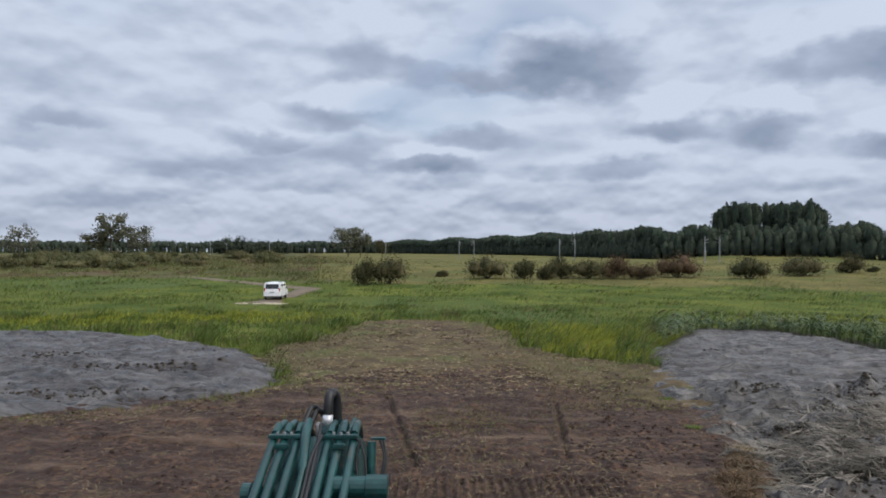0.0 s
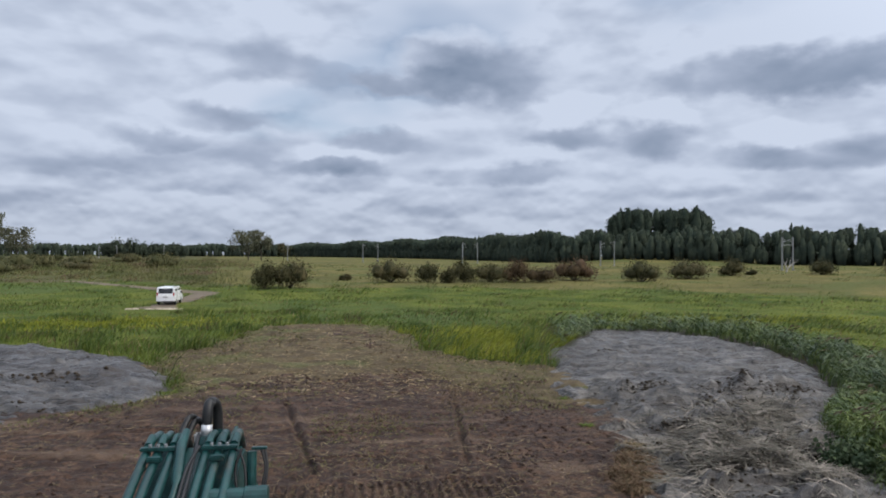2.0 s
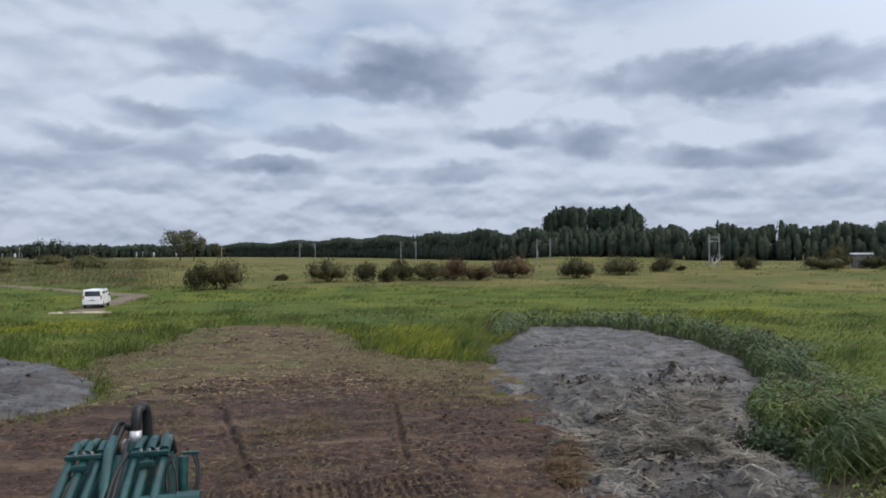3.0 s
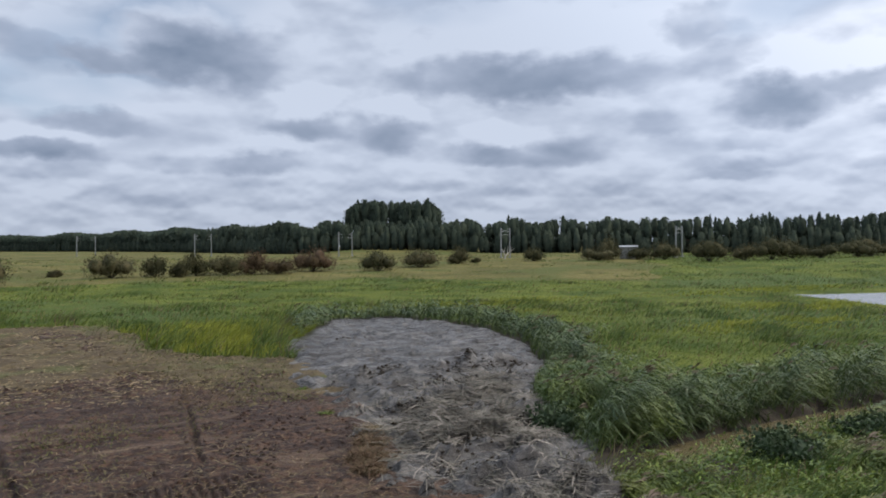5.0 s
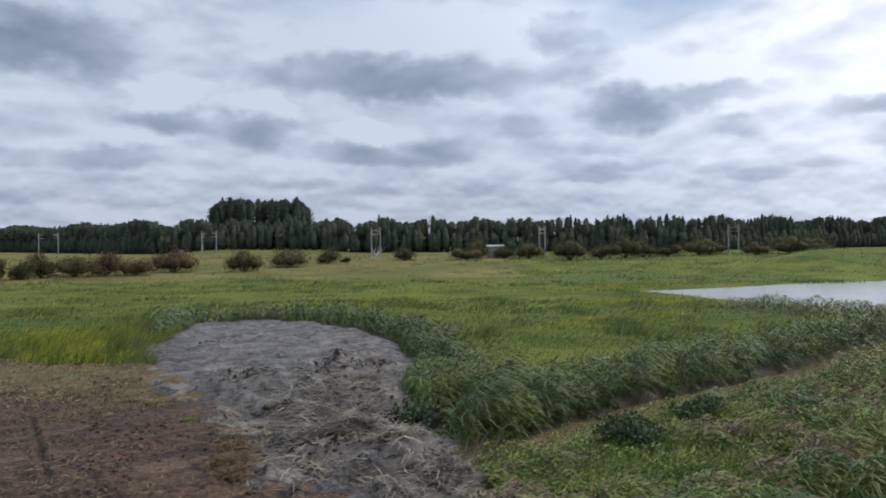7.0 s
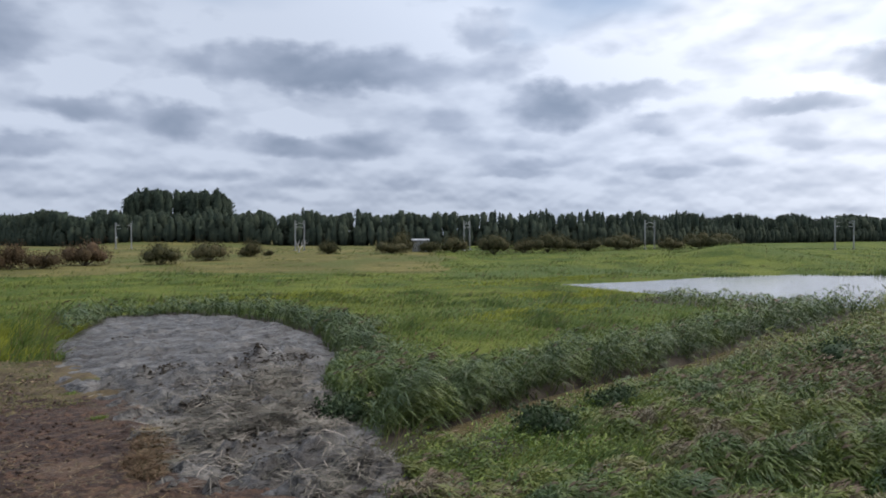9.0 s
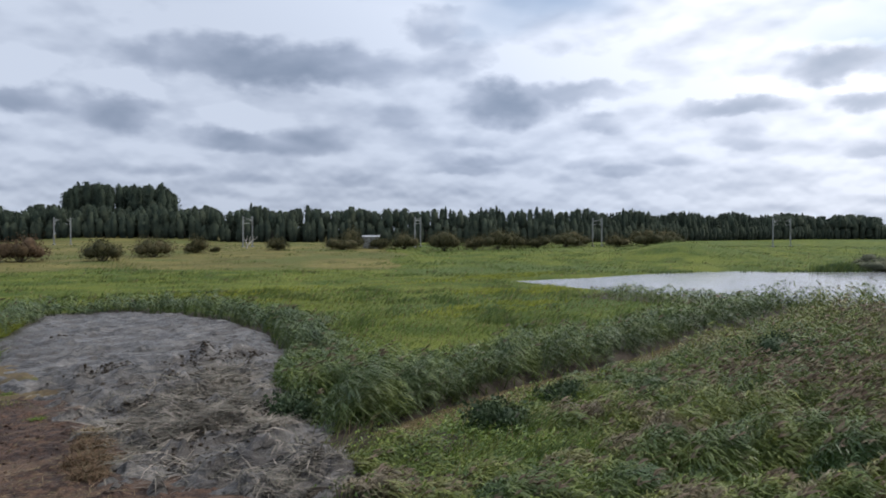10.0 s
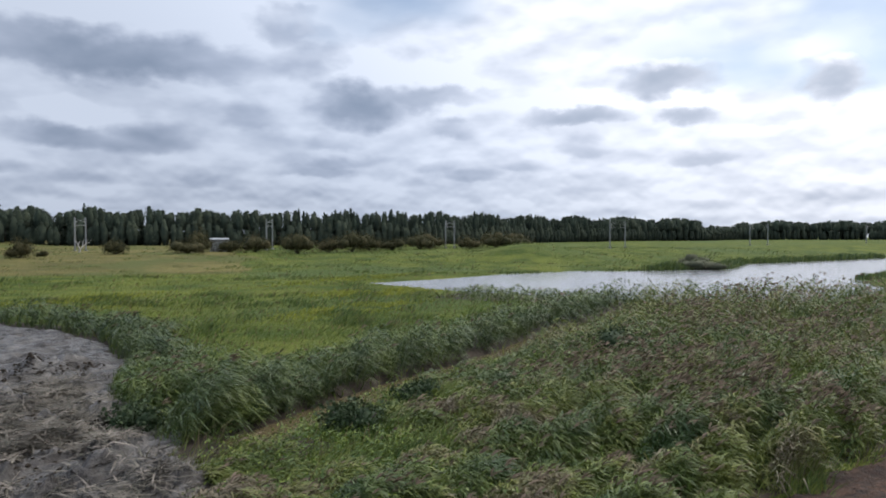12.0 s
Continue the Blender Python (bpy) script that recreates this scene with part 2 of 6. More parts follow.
# ---- materials ----
def material(name, low, high, scale=1.0, rough=0.8, metal=0.0, bump=0.3, grain=6.0, fleck=0.35, stain=None, stain_scale=0.3, stain_edge=(0.5, 0.66), island=0.0, thing=0.0, reach=0.02, leaf=0.0, gloss=0.5, lift=0.0, patch=None, shade_crease=None):
    """Two colours mixed by coarse and fine noise, with an optional third in patches; island and thing vary the brightness piece by piece."""
    m = bpy.data.materials.new(name)
    m.use_nodes = True
    nodes, links = m.node_tree.nodes, m.node_tree.links
    bsdf = nodes["Principled BSDF"]
    coords = nodes.new("ShaderNodeTexCoord")

    def noise_node(s, detail=6.0, r=0.6):
        n = nodes.new("ShaderNodeTexNoise")
        n.inputs["Scale"].default_value, n.inputs["Detail"].default_value, n.inputs["Roughness"].default_value = s, detail, r
        links.new(coords.outputs["Object"], n.inputs["Vector"])
        return n.outputs["Fac"]

    def mixed(fac, a, b):
        n = nodes.new("ShaderNodeMix")
        n.data_type = "RGBA"
        for key, v in ((0, fac), (6, a), (7, b)):
            if isinstance(v, (float, int)):
                n.inputs[key].default_value = v
            elif isinstance(v, tuple):
                n.inputs[key].default_value = (*v, 1)
            else:
                links.new(v, n.inputs[key])
        return n.outputs[2]

    def span(v, a, b, c=0.0, d=1.0):
        n = nodes.new("ShaderNodeMapRange")
        n.interpolation_type = "SMOOTHSTEP"
        links.new(v, n.inputs["Value"])
        for key, val in zip(("From Min", "From Max", "To Min", "To Max"), (a, b, c, d)):
            n.inputs[key].default_value = val
        return n.outputs[0]

    coarse, fine = noise_node(scale), noise_node(scale * grain, 8.0, 0.65)
    colour = mixed(span(coarse, 0.35, 0.65), low, high)
    if fleck:
        dim = tuple(0.45 * c for c in low)
        colour = mixed(span(fine, 0.42, 0.62, fleck, 0.0), colour, dim)
    if stain:
        spots = nodes.new("ShaderNodeTexNoise")
        spots.inputs["Scale"].default_value, spots.inputs["Detail"].default_value = stain_scale, 5.0
        drawn = nodes.new("ShaderNodeMapping")
        drawn.inputs["Scale"].default_value, drawn.inputs["Rotation"].default_value = ((0.4, 1.5, 1.0), (0, 0, 0.35)) if shade_crease else ((1, 1, 1), (0, 0, 0))
        links.new(coords.outputs["Object"], drawn.inputs[0])
        links.new(drawn.outputs[0], spots.inputs["Vector"])
        colour = mixed(span(spots.outputs["Fac"], *stain_edge), colour, stain)
    if shade_crease:
        # creases drawn out along one way, with their shade painted into the colour
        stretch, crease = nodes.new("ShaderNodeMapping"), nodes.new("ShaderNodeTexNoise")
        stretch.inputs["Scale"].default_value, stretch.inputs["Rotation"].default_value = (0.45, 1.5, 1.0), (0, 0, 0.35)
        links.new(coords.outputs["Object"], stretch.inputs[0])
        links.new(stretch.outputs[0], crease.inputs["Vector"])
        crease.inputs["Scale"].default_value, crease.inputs["Detail"].default_value, crease.inputs["Distortion"].default_value = shade_crease[0], 7.0, 0.6
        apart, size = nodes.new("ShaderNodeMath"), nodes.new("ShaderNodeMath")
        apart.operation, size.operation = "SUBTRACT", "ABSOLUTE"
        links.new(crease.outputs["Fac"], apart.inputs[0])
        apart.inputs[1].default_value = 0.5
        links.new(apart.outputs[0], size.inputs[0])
        shaded_crack = span(size.outputs[0], 0.0, shade_crease[1], shade_crease[2], 0.0)
        colour = mixed(shaded_crack, colour, tuple(0.28 * c for c in low))
    if patch:
        colour = mixed(span(noise_node(0.022, 4.0), 0.48, 0.64), colour, patch)
    for amount, node_type, out in ((island, "ShaderNodeNewGeometry", "Random Per Island"), (thing, "ShaderNodeObjectInfo", "Random")):
        if amount:
            pick = nodes.new(node_type)
            hue = nodes.new("ShaderNodeHueSaturation")
            v = span(pick.outputs[out], 0.0, 1.0, 1 - amount, 1 + amount)
            links.new(v, hue.inputs["Value"])
            links.new(span(pick.outputs[out], 0.0, 1.0, 0.5 + 0.05 * amount, 0.5 - 0.05 * amount), hue.inputs["Hue"])
            links.new(colour, hue.inputs["Color"])
            colour = hue.outputs[0]
    links.new(colour, bsdf.inputs["Base Color"])
    links.new(span(fine, 0.3, 0.7, max(rough - 0.12, 0.02), min(rough + 0.1, 1.0)), bsdf.inputs["Roughness"])
    bsdf.inputs["Metallic"].default_value = metal
    bsdf.inputs["Specular IOR Level"].default_value = gloss
    if leaf:
        soft = nodes.new("ShaderNodeBsdfTranslucent")
        links.new(colour, soft.inputs["Color"])
        both = nodes.new("ShaderNodeMixShader")
        both.inputs[0].default_value = leaf
        links.new(bsdf.outputs[0], both.inputs[1])
        links.new(soft.outputs[0], both.inputs[2])
        links.new(both.outputs[0], nodes["Material Output"].inputs["Surface"])
    if lift:
        # thin blades take their light much as the whole sward does
        shape, even, both = nodes.new("ShaderNodeNewGeometry"), nodes.new("ShaderNodeVectorMath"), nodes.new("ShaderNodeVectorMath")
        even.operation, both.operation = "MULTIPLY_ADD", "NORMALIZE"
        links.new(shape.outputs["Normal"], even.inputs[0])
        even.inputs[1].default_value, even.inputs[2].default_value = (1 - lift,) * 3, (0, 0, lift)
        links.new(even.outputs[0], both.inputs[0])
        links.new(both.outputs[0], bsdf.inputs["Normal"])
    if bump:
        b = nodes.new("ShaderNodeBump")
        b.inputs["Strength"].default_value, b.inputs["Distance"].default_value = bump, reach
        relief = fine
        if shade_crease:
            sink = nodes.new("ShaderNodeMath")
            sink.operation = "MULTIPLY_ADD"
            links.new(shaded_crack, sink.inputs[0])
            sink.inputs[1].default_value = -0.6
            links.new(fine, sink.inputs[2])
            relief = sink.outputs[0]
        links.new(relief, b.inputs["Height"])
        links.new(b.outputs[0], bsdf.inputs["Normal"])
    return m


M = {
    "meadow": material("meadow_sward", (0.055, 0.088, 0.016), (0.15, 0.168, 0.031), 0.13, 0.95, bump=1.0, grain=12, reach=0.3, fleck=0.4, stain=(0.125, 0.145, 0.027), stain_scale=0.07, stain_edge=(0.54, 0.66), gloss=0.1, patch=(0.075, 0.105, 0.03)),
    # earth and both silts carry shade lines painted along their creases
    "earth": material("trampled_peat", (0.057, 0.032, 0.022), (0.13, 0.075, 0.048), 0.9, 0.85, bump=1.0, grain=6, reach=0.16, fleck=0.85, stain=(0.128, 0.083, 0.055), stain_scale=0.5, stain_edge=(0.56, 0.72), gloss=0.3, shade_crease=(1.6, 0.025, 0.3)),
    # brown streaks of the silt, darkened further to stand for shadows in its relief
    "mud": material("grey_silt", (0.078, 0.07, 0.06), (0.172, 0.157, 0.14), 0.45, 0.42, bump=1.0, grain=9, reach=0.12, fleck=0.65, stain=(0.042, 0.034, 0.027), stain_scale=0.9, stain_edge=(0.48, 0.6), gloss=0.5, shade_crease=(0.8, 0.04, 0.85)),
    "wet_mud": material("dark_wet_silt", (0.058, 0.052, 0.047), (0.135, 0.124, 0.112), 0.4, 0.42, bump=1.0, grain=10, reach=0.08, fleck=0.55, stain=(0.042, 0.033, 0.026), stain_scale=0.6, stain_edge=(0.46, 0.58), gloss=0.5, shade_crease=(0.7, 0.04, 0.85)),
    "bank": material("dark_bank_peat", (0.03, 0.022, 0.014), (0.065, 0.047, 0.03), 1.2, 0.85, bump=0.8, reach=0.06, fleck=0.5, gloss=0.3),
    "sand": material("pale_sand", (0.34, 0.285, 0.2), (0.5, 0.43, 0.33), 0.8, 0.9, bump=0.5),
    "track": material("sandy_track", (0.10, 0.073, 0.044), (0.19, 0.145, 0.092), 0.6, 0.9, bump=0.6, reach=0.04),
    "grass": material("meadow_grass", (0.08, 0.13, 0.022), (0.185, 0.225, 0.04), 0.16, 0.6, bump=0, grain=7, fleck=0.25, stain=(0.215, 0.22, 0.033), stain_scale=0.09, stain_edge=(0.55, 0.68), island=0.16, leaf=0.2, gloss=0.2, lift=0.4, patch=(0.1, 0.15, 0.045)),
    "pasture": material("dry_pasture_sward", (0.1, 0.095, 0.03), (0.185, 0.16, 0.055), 0.06, 0.95, bump=1.0, grain=14, reach=0.3, fleck=0.35, stain=(0.09, 0.1, 0.03), stain_scale=0.05, stain_edge=(0.5, 0.62), gloss=0.1),
    "rough": material("rough_weeds_sward", (0.07, 0.08, 0.028), (0.145, 0.14, 0.05), 0.09, 0.95, bump=1.0, grain=14, reach=0.4, fleck=0.5, stain=(0.105, 0.08, 0.045), stain_scale=0.06, stain_edge=(0.5, 0.6), gloss=0.1),
    "hay": material("dry_pasture_grass", (0.115, 0.108, 0.034), (0.205, 0.18, 0.065), 0.08, 0.7, bump=0, fleck=0.25, stain=(0.11, 0.12, 0.036), stain_scale=0.06, stain_edge=(0.5, 0.64), island=0.2, leaf=0.2, gloss=0.15, lift=0.4),
    "weed": material("rough_weed_leaf", (0.09, 0.105, 0.036), (0.185, 0.175, 0.068), 0.05, 0.8, bump=0, fleck=0.2, stain=(0.14, 0.1, 0.06), stain_scale=0.05, stain_edge=(0.5, 0.6), island=0.3, leaf=0.15, gloss=0.15, lift=0.3),
    "mown": material("trampled_dry_grass", (0.07, 0.05, 0.028), (0.15, 0.112, 0.058), 0.7, 0.9, bump=1.0, grain=9, reach=0.05, fleck=0.5, stain=(0.085, 0.085, 0.032), stain_scale=0.25, stain_edge=(0.52, 0.66), gloss=0.2),
    "dry_brown": material("withered_brown_grass", (0.11, 0.072, 0.04), (0.215, 0.15, 0.085), 1.5, 0.8, bump=0, island=0.35, leaf=0.15, gloss=0.2),
    "dry": material("dry_grass", (0.19, 0.145, 0.07), (0.30, 0.24, 0.13), 0.6, 0.75, bump=0, island=0.4, leaf=0.15, gloss=0.2),
    "reed": material("reed_leaf", (0.048, 0.09, 0.024), (0.145, 0.185, 0.042), 0.7, 0.5, bump=0, grain=5, fleck=0.1, island=0.22, leaf=0.18, gloss=0.4),
    # darker copy of the reed leaf, its colour standing for shade at the bed edges
    "shaded_reed": material("shaded_reed_leaf", (0.036, 0.07, 0.024), (0.11, 0.148, 0.04), 0.7, 0.5, bump=0, grain=5, fleck=0.1, island=0.25, leaf=0.12, gloss=0.45),
    "low_reed": material("low_bank_reed_leaf", (0.085, 0.125, 0.026), (0.225, 0.245, 0.056), 0.5, 0.55, bump=0, grain=5, fleck=0.1, stain=(0.17, 0.14, 0.085), stain_scale=0.5, stain_edge=(0.5, 0.64), island=0.28, leaf=0.18, gloss=0.35),
    "bank_grass": material("bank_grass_blade", (0.064, 0.11, 0.026), (0.168, 0.208, 0.048), 0.45, 0.6, bump=0, fleck=0.2, stain=(0.12, 0.10, 0.05), stain_scale=0.4, stain_edge=(0.52, 0.66), island=0.35, leaf=0.2, gloss=0.2, lift=0.2),
    "herb": material("bank_herb_leaf", (0.085, 0.14, 0.02), (0.15, 0.215, 0.035), 0.3, 0.5, bump=0, fleck=0.1, island=0.45, leaf=0.25, gloss=0.4),
    "plume": material("reed_plume", (0.12, 0.092, 0.06), (0.22, 0.175, 0.12), 0.5, 0.9, bump=0, island=0.45, leaf=0.2, gloss=0.1),
    "yellow": material("flowering_yellow_grass", (0.17, 0.2, 0.02), (0.28, 0.295, 0.03), 0.3, 0.6, bump=0, fleck=0.3, island=0.3, leaf=0.2, gloss=0.2, lift=0.4),
    "straw": material("broken_reed_straw", (0.09, 0.08, 0.062), (0.28, 0.25, 0.2), 0.8, 0.8, bump=0, island=0.45, gloss=0.2),
    # forest greens greyed towards blue, aerial haze mixed into the colour
    "pine": material("hazy_pine_needles", (0.036, 0.052, 0.038), (0.06, 0.078, 0.052), 0.3, 0.9, bump=0, fleck=0.2, island=0.16, leaf=0.1, gloss=0.1, lift=0.6),
    "broad": material("hazy_far_leaves", (0.036, 0.05, 0.036), (0.064, 0.078, 0.05), 0.3, 0.9, bump=0, fleck=0.2, island=0.16, leaf=0.1, gloss=0.1, lift=0.6),
    "haw": material("hawthorn_leaves", (0.047, 0.049, 0.022), (0.098, 0.086, 0.039), 0.8, 0.85, bump=0, fleck=0.2, island=0.18, thing=0.2, leaf=0.12, gloss=0.12, lift=0.35),
    "haw_red": material("hawthorn_leaves_with_berries", (0.055, 0.04, 0.022), (0.095, 0.067, 0.034), 0.8, 0.85, bump=0, fleck=0.2, island=0.18, thing=0.15, leaf=0.1, gloss=0.12, lift=0.35),
    "willow": material("willow_leaves", (0.085, 0.092, 0.058), (0.14, 0.14, 0.088), 0.3, 0.85, bump=0, fleck=0.15, island=0.2, leaf=0.15, gloss=0.12, lift=0.35),
    "scrub": material("olive_scrub_leaves", (0.062, 0.068, 0.03), (0.125, 0.118, 0.052), 0.3, 0.85, bump=0, fleck=0.2, island=0.2, thing=0.2, leaf=0.15, gloss=0.12, lift=0.35),
    "shrub": material("dark_shrub_leaves", (0.035, 0.06, 0.026), (0.075, 0.105, 0.045), 1.2, 0.7, bump=0, fleck=0.3, island=0.25, leaf=0.12, gloss=0.25),
    "bark": material("bark", (0.06, 0.05, 0.04), (0.12, 0.10, 0.08), 2.0, 0.9, bump=0.5, reach=0.03),
    "bleached": material("bleached_dead_wood", (0.32, 0.30, 0.27), (0.50, 0.48, 0.44), 1.5, 0.8, bump=0.3),
    "steel": material("galvanised_steel", (0.27, 0.28, 0.29), (0.40, 0.41, 0.42), 1.2, 0.5, 0.3, bump=0.1),
    "teal": material("worn_teal_paint", (0.004, 0.038, 0.037), (0.008, 0.062, 0.059), 3.0, 0.42, bump=0.06, grain=8, fleck=0.35, stain=(0.075, 0.068, 0.05), stain_scale=4.0, stain_edge=(0.6, 0.75)),
    "rubber": material("black_rubber", (0.006, 0.006, 0.007), (0.015, 0.015, 0.015), 6.0, 0.55, bump=0.1),
    "collar": material("bright_hose_collar", (0.48, 0.49, 0.50), (0.66, 0.67, 0.68), 5.0, 0.4, 0.4, bump=0.05),
    "white": material("white_car_paint", (0.72, 0.73, 0.75), (0.82, 0.82, 0.83), 1.0, 0.25, bump=0, fleck=0.05),
    "glass": material("dark_window_glass", (0.012, 0.014, 0.017), (0.03, 0.033, 0.038), 1.0, 0.12, bump=0, fleck=0),
    "plastic": material("dark_grey_plastic", (0.025, 0.025, 0.027), (0.045, 0.045, 0.047), 3.0, 0.6, bump=0.05),
    "red_lens": material("red_lamp_lens", (0.35, 0.012, 0.01), (0.45, 0.02, 0.015), 3.0, 0.2, bump=0),
    "sheet": material("pale_sheet_metal", (0.22, 0.23, 0.22), (0.33, 0.33, 0.31), 0.8, 0.6, 0.1, bump=0.1),
}


def water_material(name, colour, rough, wave, strength):
    m = bpy.data.materials.new(name)
    m.use_nodes = True
    nodes, links = m.node_tree.nodes, m.node_tree.links
    bsdf = nodes["Principled BSDF"]
    bsdf.inputs["Base Color"].default_value = (*colour, 1)
    bsdf.inputs["Roughness"].default_value, bsdf.inputs["IOR"].default_value = rough, 1.33
    coords, stretch, n, b = (nodes.new("ShaderNode" + k) for k in ("TexCoord", "Mapping", "TexNoise", "Bump"))
    stretch.inputs["Scale"].default_value = (wave, wave * 0.45, wave)
    stretch.inputs["Rotation"].default_value = (0, 0, 0.5)
    links.new(coords.outputs["Object"], stretch.inputs[0])
    links.new(stretch.outputs[0], n.inputs["Vector"])
    n.inputs["Detail"].default_value = 6.0
    links.new(n.outputs["Fac"], b.inputs["Height"])
    b.inputs["Strength"].default_value, b.inputs["Distance"].default_value = strength, 0.2
    links.new(b.outputs[0], bsdf.inputs["Normal"])
    return m


M["pond"] = water_material("rippled_pond_water", (0.24, 0.245, 0.25), 0.16, 1.1, 0.03)
M["ditch"] = water_material("brown_ditch_water", (0.135, 0.108, 0.055), 0.15, 2.0, 0.1)


# ---- builders ----
def mesh_from(name, verts, faces, mat, smooth=False):
    """A mesh from arrays: verts (n, 3); faces a list of (n, 3) or (n, 4) index arrays."""
    me = bpy.data.meshes.new(name)
    sizes = np.concatenate([np.full(len(f), f.shape[1], np.int32) for f in faces])
    flat = np.concatenate([np.asarray(f, np.int32).ravel() for f in faces])
    me.vertices.add(len(verts))
    me.vertices.foreach_set("co", np.asarray(verts, np.float32).ravel())
    me.loops.add(len(flat))
    me.loops.foreach_set("vertex_index", flat)
    me.polygons.add(len(sizes))
    me.polygons.foreach_set("loop_start", np.concatenate([[0], np.cumsum(sizes)[:-1]]).astype(np.int32))
    me.update(calc_edges=True)
    me.validate()
    if smooth:
        me.polygons.foreach_set("use_smooth", np.ones(len(sizes), bool))
    me.materials.append(mat)
    return me


def sheet(name, bearings, reaches, height, mat, keep=None):
    """A sheet of ground laid out by bearing and reach round the origin; height(x, y) gives z, keep(x, y) says which corners stay."""
    a, r = np.meshgrid(np.radians(bearings), reaches)
    x, y = r * np.sin(a), r * np.cos(a)
    z = height(x.ravel(), y.ravel()).reshape(x.shape)
    rows, cols = x.shape
    i = np.arange(rows * cols).reshape(rows, cols)
    quads = np.stack([i[:-1, :-1], i[:-1, 1:], i[1:, 1:], i[1:, :-1]], -1).reshape(-1, 4)[:, ::-1]
    verts = np.stack([x, y, z], -1).reshape(-1, 3)
    if keep is not None:
        k = keep(verts[:, 0], verts[:, 1])
        quads = quads[k[quads].any(1)]
        used = np.unique(quads)
        back = np.zeros(len(verts), np.int32)
        back[used] = np.arange(len(used))
        verts, quads = verts[used], back[quads]
    return new(name, mesh_from(name, verts, [quads], mat, smooth=True))


def growing(a, b, rate):
    return np.exp(np.arange(math.log(a), math.log(b) + rate, rate))


# ---- ground, bare earth, mud, water ----
EDGE = lambda x, y, s=1.0: s * (0.9 * fractal(x / 2.4, y / 2.4, 4, 11) + 0.9 * fractal(x / 7, y / 7, 2, 12))


def on_earth(x, y):
    return inside(x, y, EARTH) + EDGE(x, y, 1.3)


def on_mud(x, y):
    return np.maximum(inside(x, y, MUD_EAST) + EDGE(x, y, 0.8), inside(x, y, MUD_WEST) + EDGE(x, y, 0.5))


def ground_height(x, y):
    z = land(x, y)
    return z - 0.3 * ease(-0.2, 0.6, np.maximum(on_earth(x, y), on_mud(x, y)) * (np.hypot(x, y) < 90))


def rut(x, y, ax, ay, bx, by, width):
    s = np.clip(((x - ax) * (bx - ax) + (y - ay) * (by - ay)) / ((bx - ax) ** 2 + (by - ay) ** 2), 0, 1)
    d = np.hypot(x - ax - s * (bx - ax), y - ay - s * (by - ay)) + 0.06 * fractal(x * 2, y * 2, 2, 31)
    return np.exp(-((d / width) ** 2)) - 0.45 * np.exp(-(((d - 2 * width) / width) ** 2))


def earth_height(x, y):
    z = land(x, y) + 0.26 * ease(-0.9, 0.3, on_earth(x, y)) - 0.14
    lumps = fractal(x * 0.9, y * 1.6, 5, 41)
    z = z + 0.06 * lumps + 0.2 * np.maximum(fractal(x * 1.6, y * 2.4, 4, 43) - 0.05, 0) ** 1.2 + 0.05 * fractal(x * 3.5, y * 6, 3, 45)
    for line in ((-2.2, 28.0, -0.7, 18.6, 0.1), (4.2, 26.6, 3.4, 19.4, 0.09), (-1.4, 22.6, 3.4, 23.4, 0.10), (-1.0, 20.0, 1.6, 20.1, 0.10), (-9.0, 23.4, -4.4, 24.0, 0.16),
                 (1.4, 31.5, 3.6, 34.0, 0.2), (-11, 21.5, -6, 20.6, 0.15)):
        z = z - 0.13 * rut(x, y, *line)
    # the print of a crawler track, bar beside bar
    belt = ease(16.3, 16.6, y) * (1 - ease(17.7, 18.0, y)) * ease(-3.5, -2.5, x) * (1 - ease(3.8, 4.8, x))
    bars = (np.abs(((x / 0.23) % 1.0) - 0.5) < 0.2).astype(float)
    belt2 = ease(-0.7, -0.4, x - 0.8) * (1 - ease(0.2, 0.5, x - 0.8)) * ease(21, 22, y) * (1 - ease(27, 29, y))
    bars2 = (np.abs(((y / 0.2) % 1.0) - 0.5) < 0.22).astype(float)
    return z + belt * (0.095 * bars - 0.07) + belt2 * (0.03 * bars2 - 0.03)


